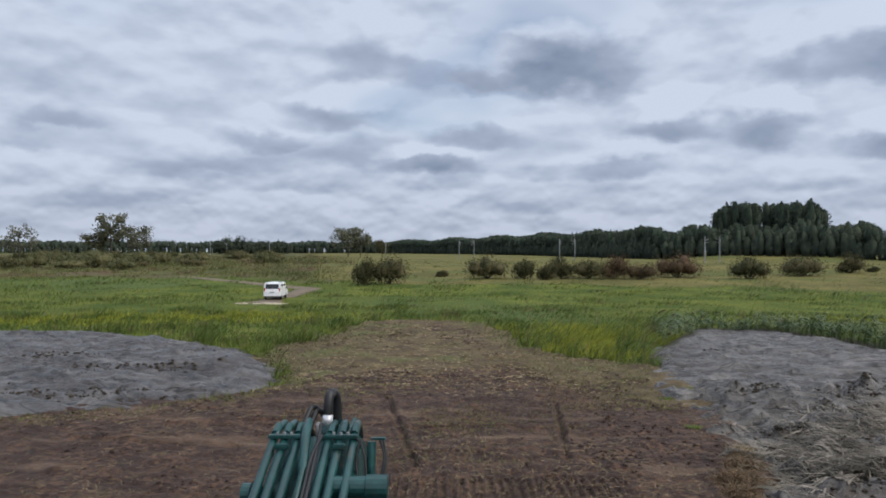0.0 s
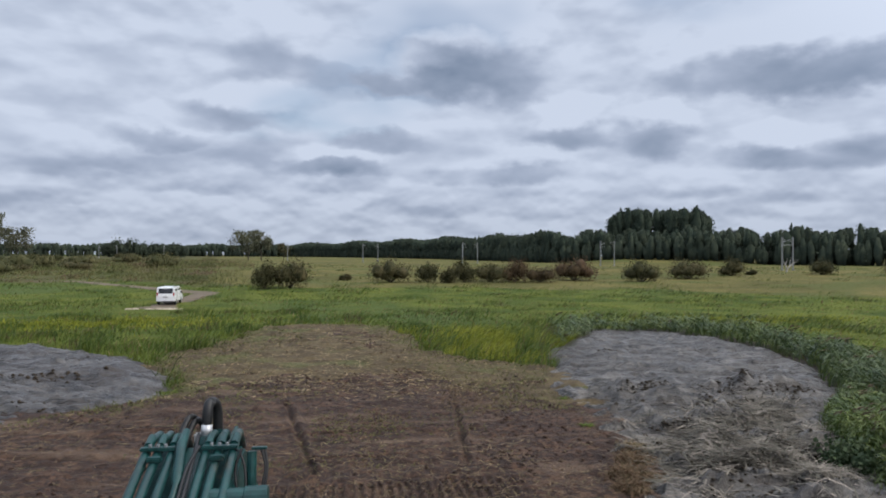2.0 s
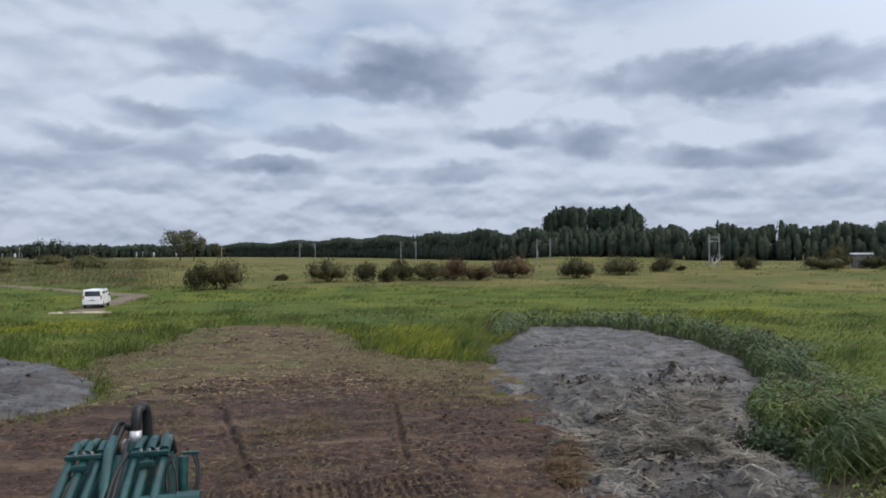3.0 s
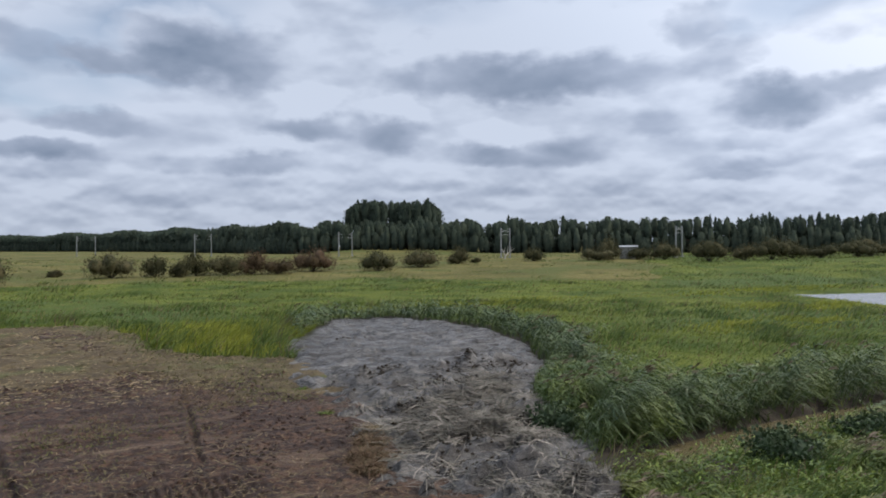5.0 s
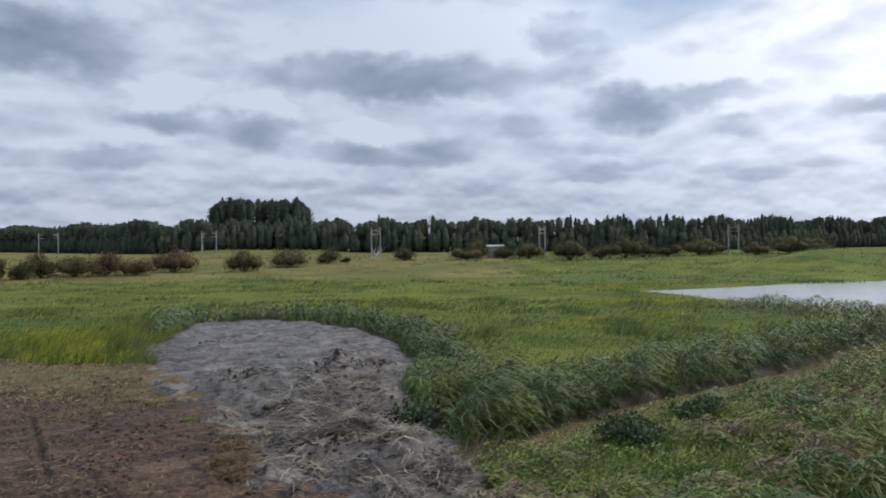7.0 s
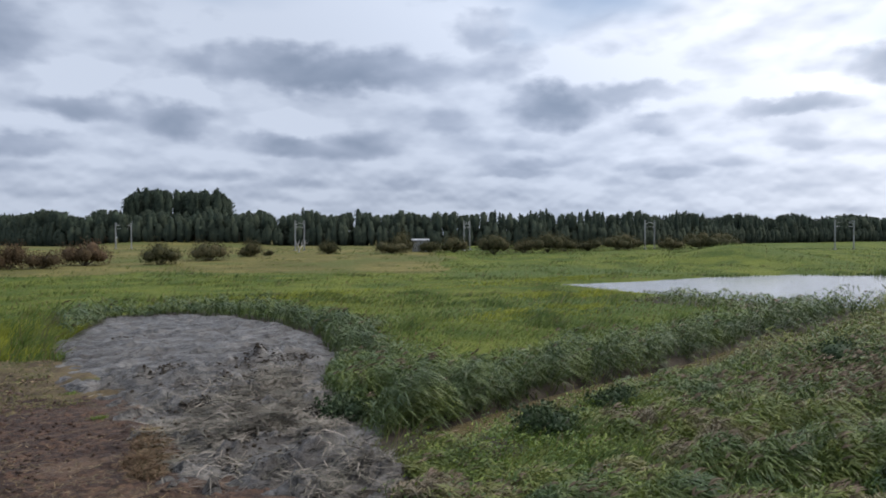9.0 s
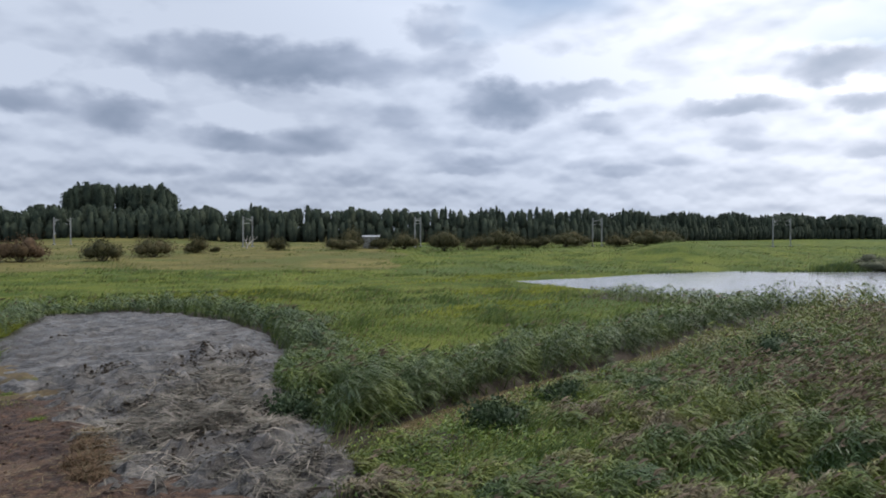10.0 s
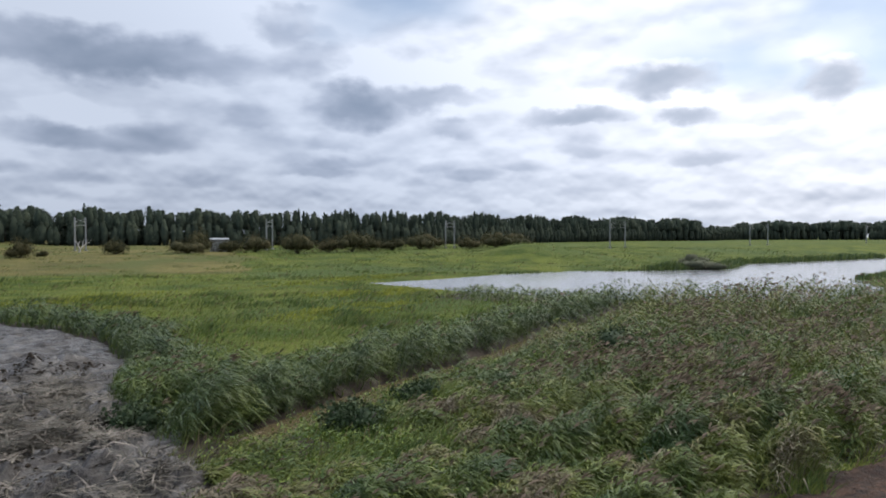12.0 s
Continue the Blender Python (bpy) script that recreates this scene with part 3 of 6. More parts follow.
def mud_height(x, y):
    m = on_mud(x, y)
    z = land(x, y) + 0.36 * ease(-0.8, 0.9, m) - 0.16
    flow = fractal(x * 0.28 + 0.25 * fractal(x / 3, y / 3, 2, 51), y * 0.75, 5, 53)
    ridges = 1 - np.abs(fractal(x * 0.5, y * 1.1, 4, 57))
    across, deep = 0.9 * x - 0.43 * y, 0.43 * x + 0.9 * y
    folds = fractal(across * 0.16 + 0.5 * fractal(x / 2.5, y / 2.5, 2, 54), deep * 0.42, 4, 55) * 3.2
    steps = np.floor(folds) + ease(0.72, 1.0, folds - np.floor(folds))
    z = z + 0.085 * steps * ease(0.0, 1.5, m)
    creases = (1 - np.abs(fractal(across * 0.5, deep * 1.5, 3, 56))) ** 9
    z = z - 0.15 * creases * ease(0.0, 1.0, m)
    clods = np.maximum(fractal(x * 1.3, y * 1.9, 4, 59) - 0.12, 0)
    rough = ease(34, 20, np.hypot(x - 2, y)) * (x > 0) + 0.35
    z = z + 0.17 * flow + (0.1 + 0.14 * rough) * ridges**5 + 0.5 * rough * clods + 0.02 * fractal(x * 4, y * 5, 3, 58)
    heap = np.exp(-(((x - 13.4) / 3.2) ** 2 + ((y - 27.5) / 1.1) ** 2)) + 0.9 * np.exp(-(((x - 17) / 1.6) ** 2 + ((y - 28.2) / 0.8) ** 2))
    heap = heap + 0.8 * np.exp(-(((x - 12.4) / 1.5) ** 2 + ((y - 22.0) / 1.0) ** 2)) + 0.5 * np.exp(-(((x + 15) / 3.5) ** 2 + ((y - 34) / 1.2) ** 2))
    z = z - 0.24 * ease(2.6, 0.3, -on_earth(x, y)) * (x > 0) * (1 - ease(25, 28, y))
    return z + 0.5 * heap * (0.5 + 1.5 * np.abs(fractal(x * 1.2, y * 1.2, 4, 61)))


wide = np.concatenate([np.arange(-180, -52, 4.0), np.arange(-52, 104, 0.5), np.arange(104, 180.1, 4.0)])
REACHES = np.concatenate([[0.02, 3.0], growing(6, 110, 0.017), growing(114, 4400, 0.045)])
ground = sheet("ground", wide, REACHES, ground_height, M["meadow"])
tagged(ground, "rough green and yellowish meadow ground reaching the horizon", "ground", kind="structure")


def pasture_zone(x, y):
    """Dry grazed grass towards the railway."""
    r, away = np.hypot(x, y), np.degrees(np.arctan2(x, y))
    edge = r + 16 * fractal(x / 22, y / 12, 3, 103) - 8 * ease(0, -10, away)
    return ease(112, 128, edge) * ease(-15, -9, away + 3 * fractal(x / 40, y / 40, 2, 104)) * (inside(x, y, POND) < -6) * (1 - ease(40, 48, away + 4 * fractal(x / 25, y / 25, 2, 110)))


def rough_zone(x, y):
    """The rough, weedy end of the meadow beyond the track."""
    r, away = np.hypot(x, y), np.degrees(np.arctan2(x, y))
    return ease(138, 152, r + 10 * fractal(x / 25, y / 15, 3, 105) + 30 * ease(-18, -8, away)) * (1 - ease(-12, -6, away + 2 * fractal(x / 40, y / 40, 2, 106))) * (r < 900)


for name, zone, mat, label in (("pasture", pasture_zone, M["pasture"], "dry olive pasture before the railway"), ("rough_ground", rough_zone, M["rough"], "brownish weedy ground at the rough end of the meadow")):
    tagged(sheet(name, wide, REACHES, lambda x, y, zone=zone: land(x, y) + 0.16 * ease(0.2, 0.7, zone(x, y)) - 0.08, mat, lambda x, y, zone=zone: zone(x, y) > 0.15), label, "ground", kind="structure")
earth = sheet("bare_earth", np.concatenate([np.arange(-180, -46, 3.0), np.arange(-46, -8, 0.2), np.arange(-8, 23, 0.14), np.arange(23, 34, 0.2), np.arange(34, 104, 0.6), np.arange(104, 180.1, 4.0)]),
              np.concatenate([[0.02, 3.0, 6.0, 9.0, 12.0], growing(13, 62, 0.0062)]), earth_height, M["earth"], lambda x, y: on_earth(x, y) > -0.9)
tagged(earth, "trampled brown peaty earth with ruts and crawler track prints", "bare earth", kind="structure")
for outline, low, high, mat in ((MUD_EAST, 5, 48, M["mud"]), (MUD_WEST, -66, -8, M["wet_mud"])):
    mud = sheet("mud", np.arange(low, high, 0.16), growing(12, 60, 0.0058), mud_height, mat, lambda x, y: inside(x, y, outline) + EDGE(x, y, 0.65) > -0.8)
    tagged(mud, "wet grey silt spread in lobes and clods over the grass", "mud", kind="structure")


def mown_zone(x, y):
    """Flattened withered grass over the far part of the bare earth."""
    ragged = 0.75 * fractal(x / 4.5, y / 6, 3, 107) + 0.45 * fractal(x / 0.8, y / 1.2, 3, 108)
    return ease(29, 41, y) * 0.95 + 0.75 * ease(2.0, 6.5, x) * ease(23.5, 28, y) + 0.4 * ease(3.0, 0.3, on_earth(x, y)) * (y > 26) + ragged - 0.62


mown = sheet("trampled_grass", np.arange(-24, 23, 0.14), growing(22, 62, 0.0062), lambda x, y: earth_height(x, y) + 0.06 * ease(-0.05, 0.12, mown_zone(x, y)) - 0.03, M["mown"], lambda x, y: (mown_zone(x, y) > -0.04) & (on_earth(x, y) > -0.6))
tagged(mown, "flattened withered grass and straw over the trampled earth", "grass", kind="structure")
path = sheet("dirt_track", np.arange(-34, -5, 0.15), growing(70, 170, 0.008), lambda x, y: land(x, y) + 0.14 * ease(-1.2, 0.6, inside(x, y, TRACK) + EDGE(x, y, 0.6)) - 0.07 + 0.03 * fractal(x, y, 4, 63),
             M["track"], lambda x, y: inside(x, y, TRACK) > -1.6)
tagged(path, "pale sandy dirt track winding through the meadow", "track", kind="structure")

for mid, half in ((-18.9, 2.2), (-21.9, 0.9)):
    place = lambda x, y, mid=mid, half=half: 1 - np.hypot((x - mid) / half, (y - 77.6) / 0.3) + 0.7 * fractal(x, y, 3, 64)
    sand = sheet("sand_bank", np.arange(-19, -10, 0.12), growing(76, 84, 0.002), lambda x, y, place=place: land(x, y) - 0.1 + 0.26 * ease(-0.2, 0.5, place(x, y)) + 0.04 * fractal(x * 2, y * 2, 3, 65), M["sand"], lambda x, y, place=place: place(x, y) > -0.15)
    tagged(sand, "low bank of pale sand beside the dirt track", "sand", kind="structure")


def flat_sheet(name, outline, z, mat):
    bm = bmesh.new()
    face = bm.faces.new([bm.verts.new((x, y, z)) for x, y in outline])
    bmesh.ops.triangulate(bm, faces=[face])
    bmesh.ops.recalc_face_normals(bm, faces=bm.faces)
    if bm.faces[:] and sum(f.normal.z for f in bm.faces) < 0:
        bmesh.ops.reverse_faces(bm, faces=bm.faces)
    me = bpy.data.meshes.new(name)
    bm.to_mesh(me)
    bm.free()
    me.materials.append(mat)
    return new(name, me)


WATER = -0.3
grown = [(x + 2.2 * math.copysign(1, x - 110) * (0.3 if abs(x - 110) > 60 else 1), y + 1.0 * math.copysign(1, y - 15)) for x, y in POND]
pond = tagged(flat_sheet("pond_water", grown, WATER, M["pond"]), "pale grey pond with a rippled surface mirroring the cloudy sky", "pond", kind="structure")
ditch = tagged(flat_sheet("ditch_water", [(12.6, 12.2), (40, 12.2), (70, 12.4), (70, 16.4), (40, 16.4), (12.6, 16.4)], WATER + 0.004, M["ditch"]), "narrow ditch of shallow brown water between reed banks", "ditch", kind="structure")


# ---- grass, reeds and herbs ----
RNG = np.random.default_rng(7)
WIND = np.array([0.72, -0.69, 0.0])


def strips(base, way, length, width, bend, droop, segs=2, broad=0.0):
    """Blades or leaves: each a tapering, bending strip from its base."""
    n = len(base)
    flat = np.stack([way[:, 1], -way[:, 0], np.zeros(n)], -1) + RNG.normal(0, 0.5, (n, 3)) * [1, 1, 0.4]
    flat /= np.linalg.norm(flat, axis=1, keepdims=True) + 1e-9
    rings = []
    for k in range(segs + 1):
        s = k / segs
        p = base + way * (length * s)[:, None] + WIND * (length * bend * s * s)[:, None]
        p[:, 2] -= length * droop * s * s
        if k < segs:
            half = flat * (0.5 * width * (1 - s) ** 0.6 * (1 + broad * math.sin(math.pi * s)))[:, None]
            rings += [p - half, p + half]
        else:
            rings.append(p)
    verts = np.stack(rings, 1)
    per = verts.shape[1]
    start = np.arange(n)[:, None] * per
    faces = [start + np.array([2 * k, 2 * k + 1, 2 * k + 3, 2 * k + 2]) for k in range(segs - 1)]
    faces.append(start + np.array([2 * segs - 2, 2 * segs - 1, 2 * segs]))
    return verts.reshape(-1, 3), faces


def gather(groups):
    """Joins groups of (verts, faces)."""
    verts, quads, tris, n = [], [], [], 0
    for v, faces in groups:
        verts.append(v)
        for f in faces:
            (quads if f.shape[1] == 4 else tris).append(f + n)
        n += len(v)
    return np.concatenate(verts), [np.concatenate(q) for q in (quads, tris) if q]


def strewn(n, low, high, near, far):
    """Places spread evenly over the view: bearing from low to high, reach from near to far."""
    a, r = np.radians(RNG.uniform(low, high, n)), np.exp(RNG.uniform(math.log(near), math.log(far), n))
    return r * np.sin(a), r * np.cos(a), r


def tilted(n, spread):
    """Upward ways that lean at random."""
    v = np.stack([RNG.normal(0, spread, n), RNG.normal(0, spread, n), np.ones(n)], -1)
    return v / np.linalg.norm(v, axis=1, keepdims=True)


def free_ground(x, y):
    r = np.hypot(x, y)
    bare = (on_earth(x, y) > -0.1) & (r < 90) | (on_mud(x, y) > -0.1) & (r < 90) | (inside(x, y, POND) > -1.2) | (ditch_depth(x, y) > 0.35) | (inside(x, y, TRACK) > -0.3)
    return ~bare


def herb_share(x, y):
    """Where the short bright herbs hold the near bank."""
    return ease(6.0, 9.5, y + 2.0 * fractal(x / 5, y / 5, 2, 70)) * (1 - ease(13.6, 14.1, y)) * ease(11.5, 14.5, x) * (1 - ease(26, 40, x)) * ease(-0.45, 0.1, fractal(x / 2.6, y / 2.6, 2, 69))


def reed_zone(x, y):
    """How far a place belongs to the reed beds along the ditch, 0 to 1."""
    r = np.hypot(x, y)
    bank_far = ease(15.1, 15.4, y) * (1 - ease(17.3, 22.5, y + 2.0 * fractal(x / 5, y / 5, 2, 71))) * ease(12.5, 14, x)
    bank_near = ease(1.0, 2.2, y) * (1 - ease(13.5, 14.0, y)) * ease(9.6, 10.8, x + 0.3 * fractal(x, y, 2, 73)) * (1 - 0.8 * herb_share(x, y))
    shore = ease(-14, -4, inside(x, y, POND)) * (x < 85) * (y < 34)
    tail = (y <= 2.2) * ease(17, 19, x + y) * ease(0.1, 0.8, -on_earth(x, y)) * (x < 90)
    rim = ease(4.5, 0.6, -inside(x, y, MUD_EAST) + 1.5 * fractal(x / 3, y / 3, 2, 68)) * (x > 13) * (y > 19)
    end = ease(54, 59, x) * ease(12.5, 14, y) * (1 - ease(16, 17, y)) * (1 - ease(66, 70, x))
    rim = np.maximum(rim, end)
    return np.maximum(np.maximum(bank_far, rim), np.maximum(bank_near, np.maximum(shore, tail))) * (r < 95)


def tussock_cells(x, y, cell):
    """For each place the middle of the tussock it belongs to (places jittered on a grid), and that tussock's own number."""
    best, cx, cy, mark = np.full(len(x), 1e9), np.zeros(len(x)), np.zeros(len(x)), np.zeros(len(x))
    ix, iy = np.floor(x / cell), np.floor(y / cell)
    for dx in (-1, 0, 1):
        for dy in (-1, 0, 1):
            jx, jy = ix + dx, iy + dy
            px = (jx + 0.5 + 0.75 * (lattice(jx, jy, 5) - 0.5)) * cell
            py = (jy + 0.5 + 0.75 * (lattice(jx, jy, 6) - 0.5)) * cell
            d = np.hypot(x - px, y - py)
            nearer = d < best
            best, cx, cy, mark = np.where(nearer, d, best), np.where(nearer, px, cx), np.where(nearer, py, cy), np.where(nearer, lattice(jx, jy, 8), mark)
    return best, cx, cy, mark


def make_reeds():
    """Reeds in tussocks, each a mound of long leaves combed over by the wind, with dark hollows between."""
    stores = {"reed": [], "low_reed": [], "shaded_reed": [], "plume": []}
    for n, near, far, low in ((215000, 11, 27, 20), (170000, 27, 75, 13), (170000, 18, 62, 12)):
        x, y, r = strewn(n, low, 99, near, far)
        far_bank = y > DITCH_Y
        keep = free_ground(x, y) & (RNG.random(n) < reed_zone(x, y))
        if near == 18:
            # the beds' edges towards the ditch and the silt stand thickest
            keep &= far_bank & ((y < 17.2) | (inside(x, y, MUD_EAST) > -2.5))
        x, y, r, far_bank = x[keep], y[keep], r[keep], far_bank[keep]
        n = len(x)
        front = far_bank * (1 - ease(17.0, 18.8, y))
        cell = 1.3
        d, cx, cy, mark = tussock_cells(x, y, cell)
        centre_ok = (reed_zone(cx, cy) > 0.25) & (ditch_depth(cx, cy) < 0.5)
        d = d / (0.62 * cell * (0.8 + 0.45 * mark))
        tall = np.where(far_bank, 1.8 - 1.0 * ease(16.6, 20.5, cy) + 0.55 * ease(25, 31, cy) * (cx < 40), 0.55 + 0.6 * ease(12.5, 7.5, cy) * ease(13.0, 19.0, cx) + 0.8 * ease(44, 60, cx) + 0.35 * ease(4.5, 2.0, cy) * (1 - ease(28, 38, cx)) + 0.5 * ease(24, 34, cx) * ease(9, 12, cy))
        tall = tall * (0.65 + 0.7 * mark) * (1 + 0.35 * fractal(cx / 4.5, cy / 4.5, 2, 75)) * centre_ok
        depth = np.where(far_bank, 0.35 + 0.55 * front, 0.72)
        top = tall * (1 - depth * np.minimum(d, 1.25) ** 2)
        keep = (d < 1.25) & (top > 0.15)
        x, y, r, d, cx, cy, tall, top, mark, far_bank, front = (v[keep] for v in (x, y, r, d, cx, cy, tall, top, mark, far_bank, front))
        n = len(x)
        ground = land(x, y)
        out = np.stack([x - cx, y - cy, np.zeros(n)], -1)
        lean = (0.22 + 0.25 * mark) * np.where(far_bank, 1.0 + 0.5 * front, 1.25)
        # stems from the ground, arching over
        stem = RNG.random(n) < 0.14
        m = int(stem.sum())
        way = tilted(m, 0.12) + 0.25 * out[stem]
        way /= np.linalg.norm(way, axis=1, keepdims=True)
        stems = strips(np.stack([x, y, ground - 0.03], -1)[stem], way, 1.12 * top[stem] + 0.1, 0.0008 * r[stem] + 0.012, lean[stem], 0.3 * lean[stem], segs=3)
        # leaves over the mound
        leaf = ~stem
        m = int(leaf.sum())
        s = np.where(front[leaf] > 0.5, RNG.uniform(0.03, 1.0, m) ** 0.75, RNG.uniform(0.25, 1.0, m) ** 0.6)
        h = top[leaf] * s
        base = np.stack([x[leaf], y[leaf], ground[leaf] + h], -1) + WIND * (lean[leaf] * h * s)[:, None]
        way = 1.1 * out[leaf] + RNG.normal(0, 0.5, (m, 3)) + WIND * 0.7 + [0, 0, 0.4]
        way /= np.linalg.norm(way, axis=1, keepdims=True)
        long = RNG.uniform(0.2, 0.46, m) * (0.7 + 0.25 * np.minimum(tall[leaf], 1.8))
        leaves = strips(base, way, long, 0.001 * r[leaf] + 0.02, RNG.uniform(0.1, 0.5, m), RNG.uniform(0.45, 1.1, m), broad=0.5)
        kinds = np.where(far_bank, 0, np.where(mark * 0.5 + 0.5 * (fractal(cx / 5, cy / 5, 2, 79) + 0.5) > 0.62, 0, 1))
        # tussocks along the bed edges take the reed colour with shade painted in
        edge = far_bank & (((cy < 16.7) & (mark > 0.3)) | ((inside(cx, cy, MUD_EAST) > -1.9 - 1.5 * mark) & (cy > 24)))
        kinds = np.where(edge, 2, kinds)
        for piece, which in ((stems, stem), (leaves, leaf)):
            v, faces = piece
            per = len(v) // int(which.sum())
            for k, name in ((0, "reed"), (1, "low_reed"), (2, "shaded_reed")):
                pick = np.nonzero(kinds[which] == k)[0]
                sub = v.reshape(-1, per, 3)[pick].reshape(-1, 3)
                stores[name].append((sub, [f[:len(pick)] for f in faces]))
        heads = leaf.copy()
        share = np.where(far_bank, 0.012, 0.015 + 0.16 * ease(15, 24, x) * ease(12.5, 8, y) * ease(-0.3, 0.3, fractal(x / 3.5, y / 3.5, 2, 78)))
        heads &= RNG.random(n) < share
        m = int(heads.sum())
        tip = np.stack([x, y, ground + top], -1)[heads] + WIND * (lean * top)[heads][:, None]
        for k in range(3):
            way = tilted(m, 0.35) + 0.8 * WIND
            stores["plume"].append(strips(tip, way / np.linalg.norm(way, axis=1, keepdims=True), RNG.uniform(0.18, 0.32, m), 0.0013 * r[heads] + 0.022, np.full(m, 0.35), np.full(m, 0.35), broad=1.0))
    reeds = new("reed_bed", mesh_from("reed_bed", *gather(stores["reed"]), M["reed"]))
    tagged(reeds, "dense blue-green reeds bent by wind along the ditch banks", "reeds", kind="stuff")
    low = new("low_reeds", mesh_from("low_reeds", *gather(stores["low_reed"]), M["low_reed"]))
    tagged(low, "low tangled green and brownish reeds on the ditch bank", "reeds", kind="stuff")
    darker = new("dark_reeds", mesh_from("dark_reeds", *gather(stores["shaded_reed"]), M["shaded_reed"]))
    tagged(darker, "blue-green reeds at the edge of the ditch and the silt, darkened for shade", "reeds", kind="stuff")
    heads = new("reed_plumes", mesh_from("reed_plumes", *gather(stores["plume"]), M["plume"]))
    tagged(heads, "brownish feathery flower heads over the reeds", "reeds", kind="stuff")


def make_herbs():
    n = 90000
    x, y, r = strewn(n, 22, 90, 11, 50)
    share = np.maximum(herb_share(x, y), 0.25 * ease(1.5, 3.0, y) * (1 - ease(13.5, 14.0, y)) * ease(9.4, 10.5, x))
    keep = free_ground(x, y) & (RNG.random(n) < share)
    x, y, r = x[keep], y[keep], r[keep]
    n = len(x)
    z = land(x, y) + RNG.uniform(0.05, 0.7, n) * (0.7 + 0.6 * fractal(x / 1.3, y / 1.3, 2, 81))
    way = tilted(n, 0.9)
    groups = [strips(np.stack([x, y, z], -1), way, RNG.uniform(0.08, 0.2, n), 0.0014 * r + 0.012, RNG.uniform(0, 0.4, n), RNG.uniform(0.2, 0.7, n), broad=1.2)]
    tagged(new("bank_herbs", mesh_from("bank_herbs", *gather(groups), M["herb"])), "bright green leafy herbs and short growth on the ditch bank", "herbs", kind="stuff")


def r_near(x, y):
    return 1 - ease(60, 110, np.hypot(x, y))


def grass_height(x, y):
    h = 0.31 + 0.22 * fractal(x / 9, y / 9, 3, 83) + 0.22 * np.maximum(fractal(x / 2.5, y / 2.5, 2, 84), 0)
    h = h * (1 + 0.7 * fractal(x / 0.9, y / 0.9, 2, 82) * (r_near(x, y)))
    rim = np.minimum(-on_mud(x, y), -on_earth(x, y) * 1.4)
    h = h + np.where(x < 0, 0.4, 0.75) * ease(7.0, 0.4, rim) * ease(-0.35, 0.25, fractal(x / 6, y / 6, 2, 85) + 0.12) * (y > 14)
    h = h + 0.45 * np.exp(-(((x - 11) / 5) ** 2 + ((y - 44) / 6) ** 2))
    h = h + 0.3 * ease(4.5, 1.5, y) * ease(22, 26, x) * (x < 70)
    return h * (0.7 + 0.6 * RNG.random(len(x)))


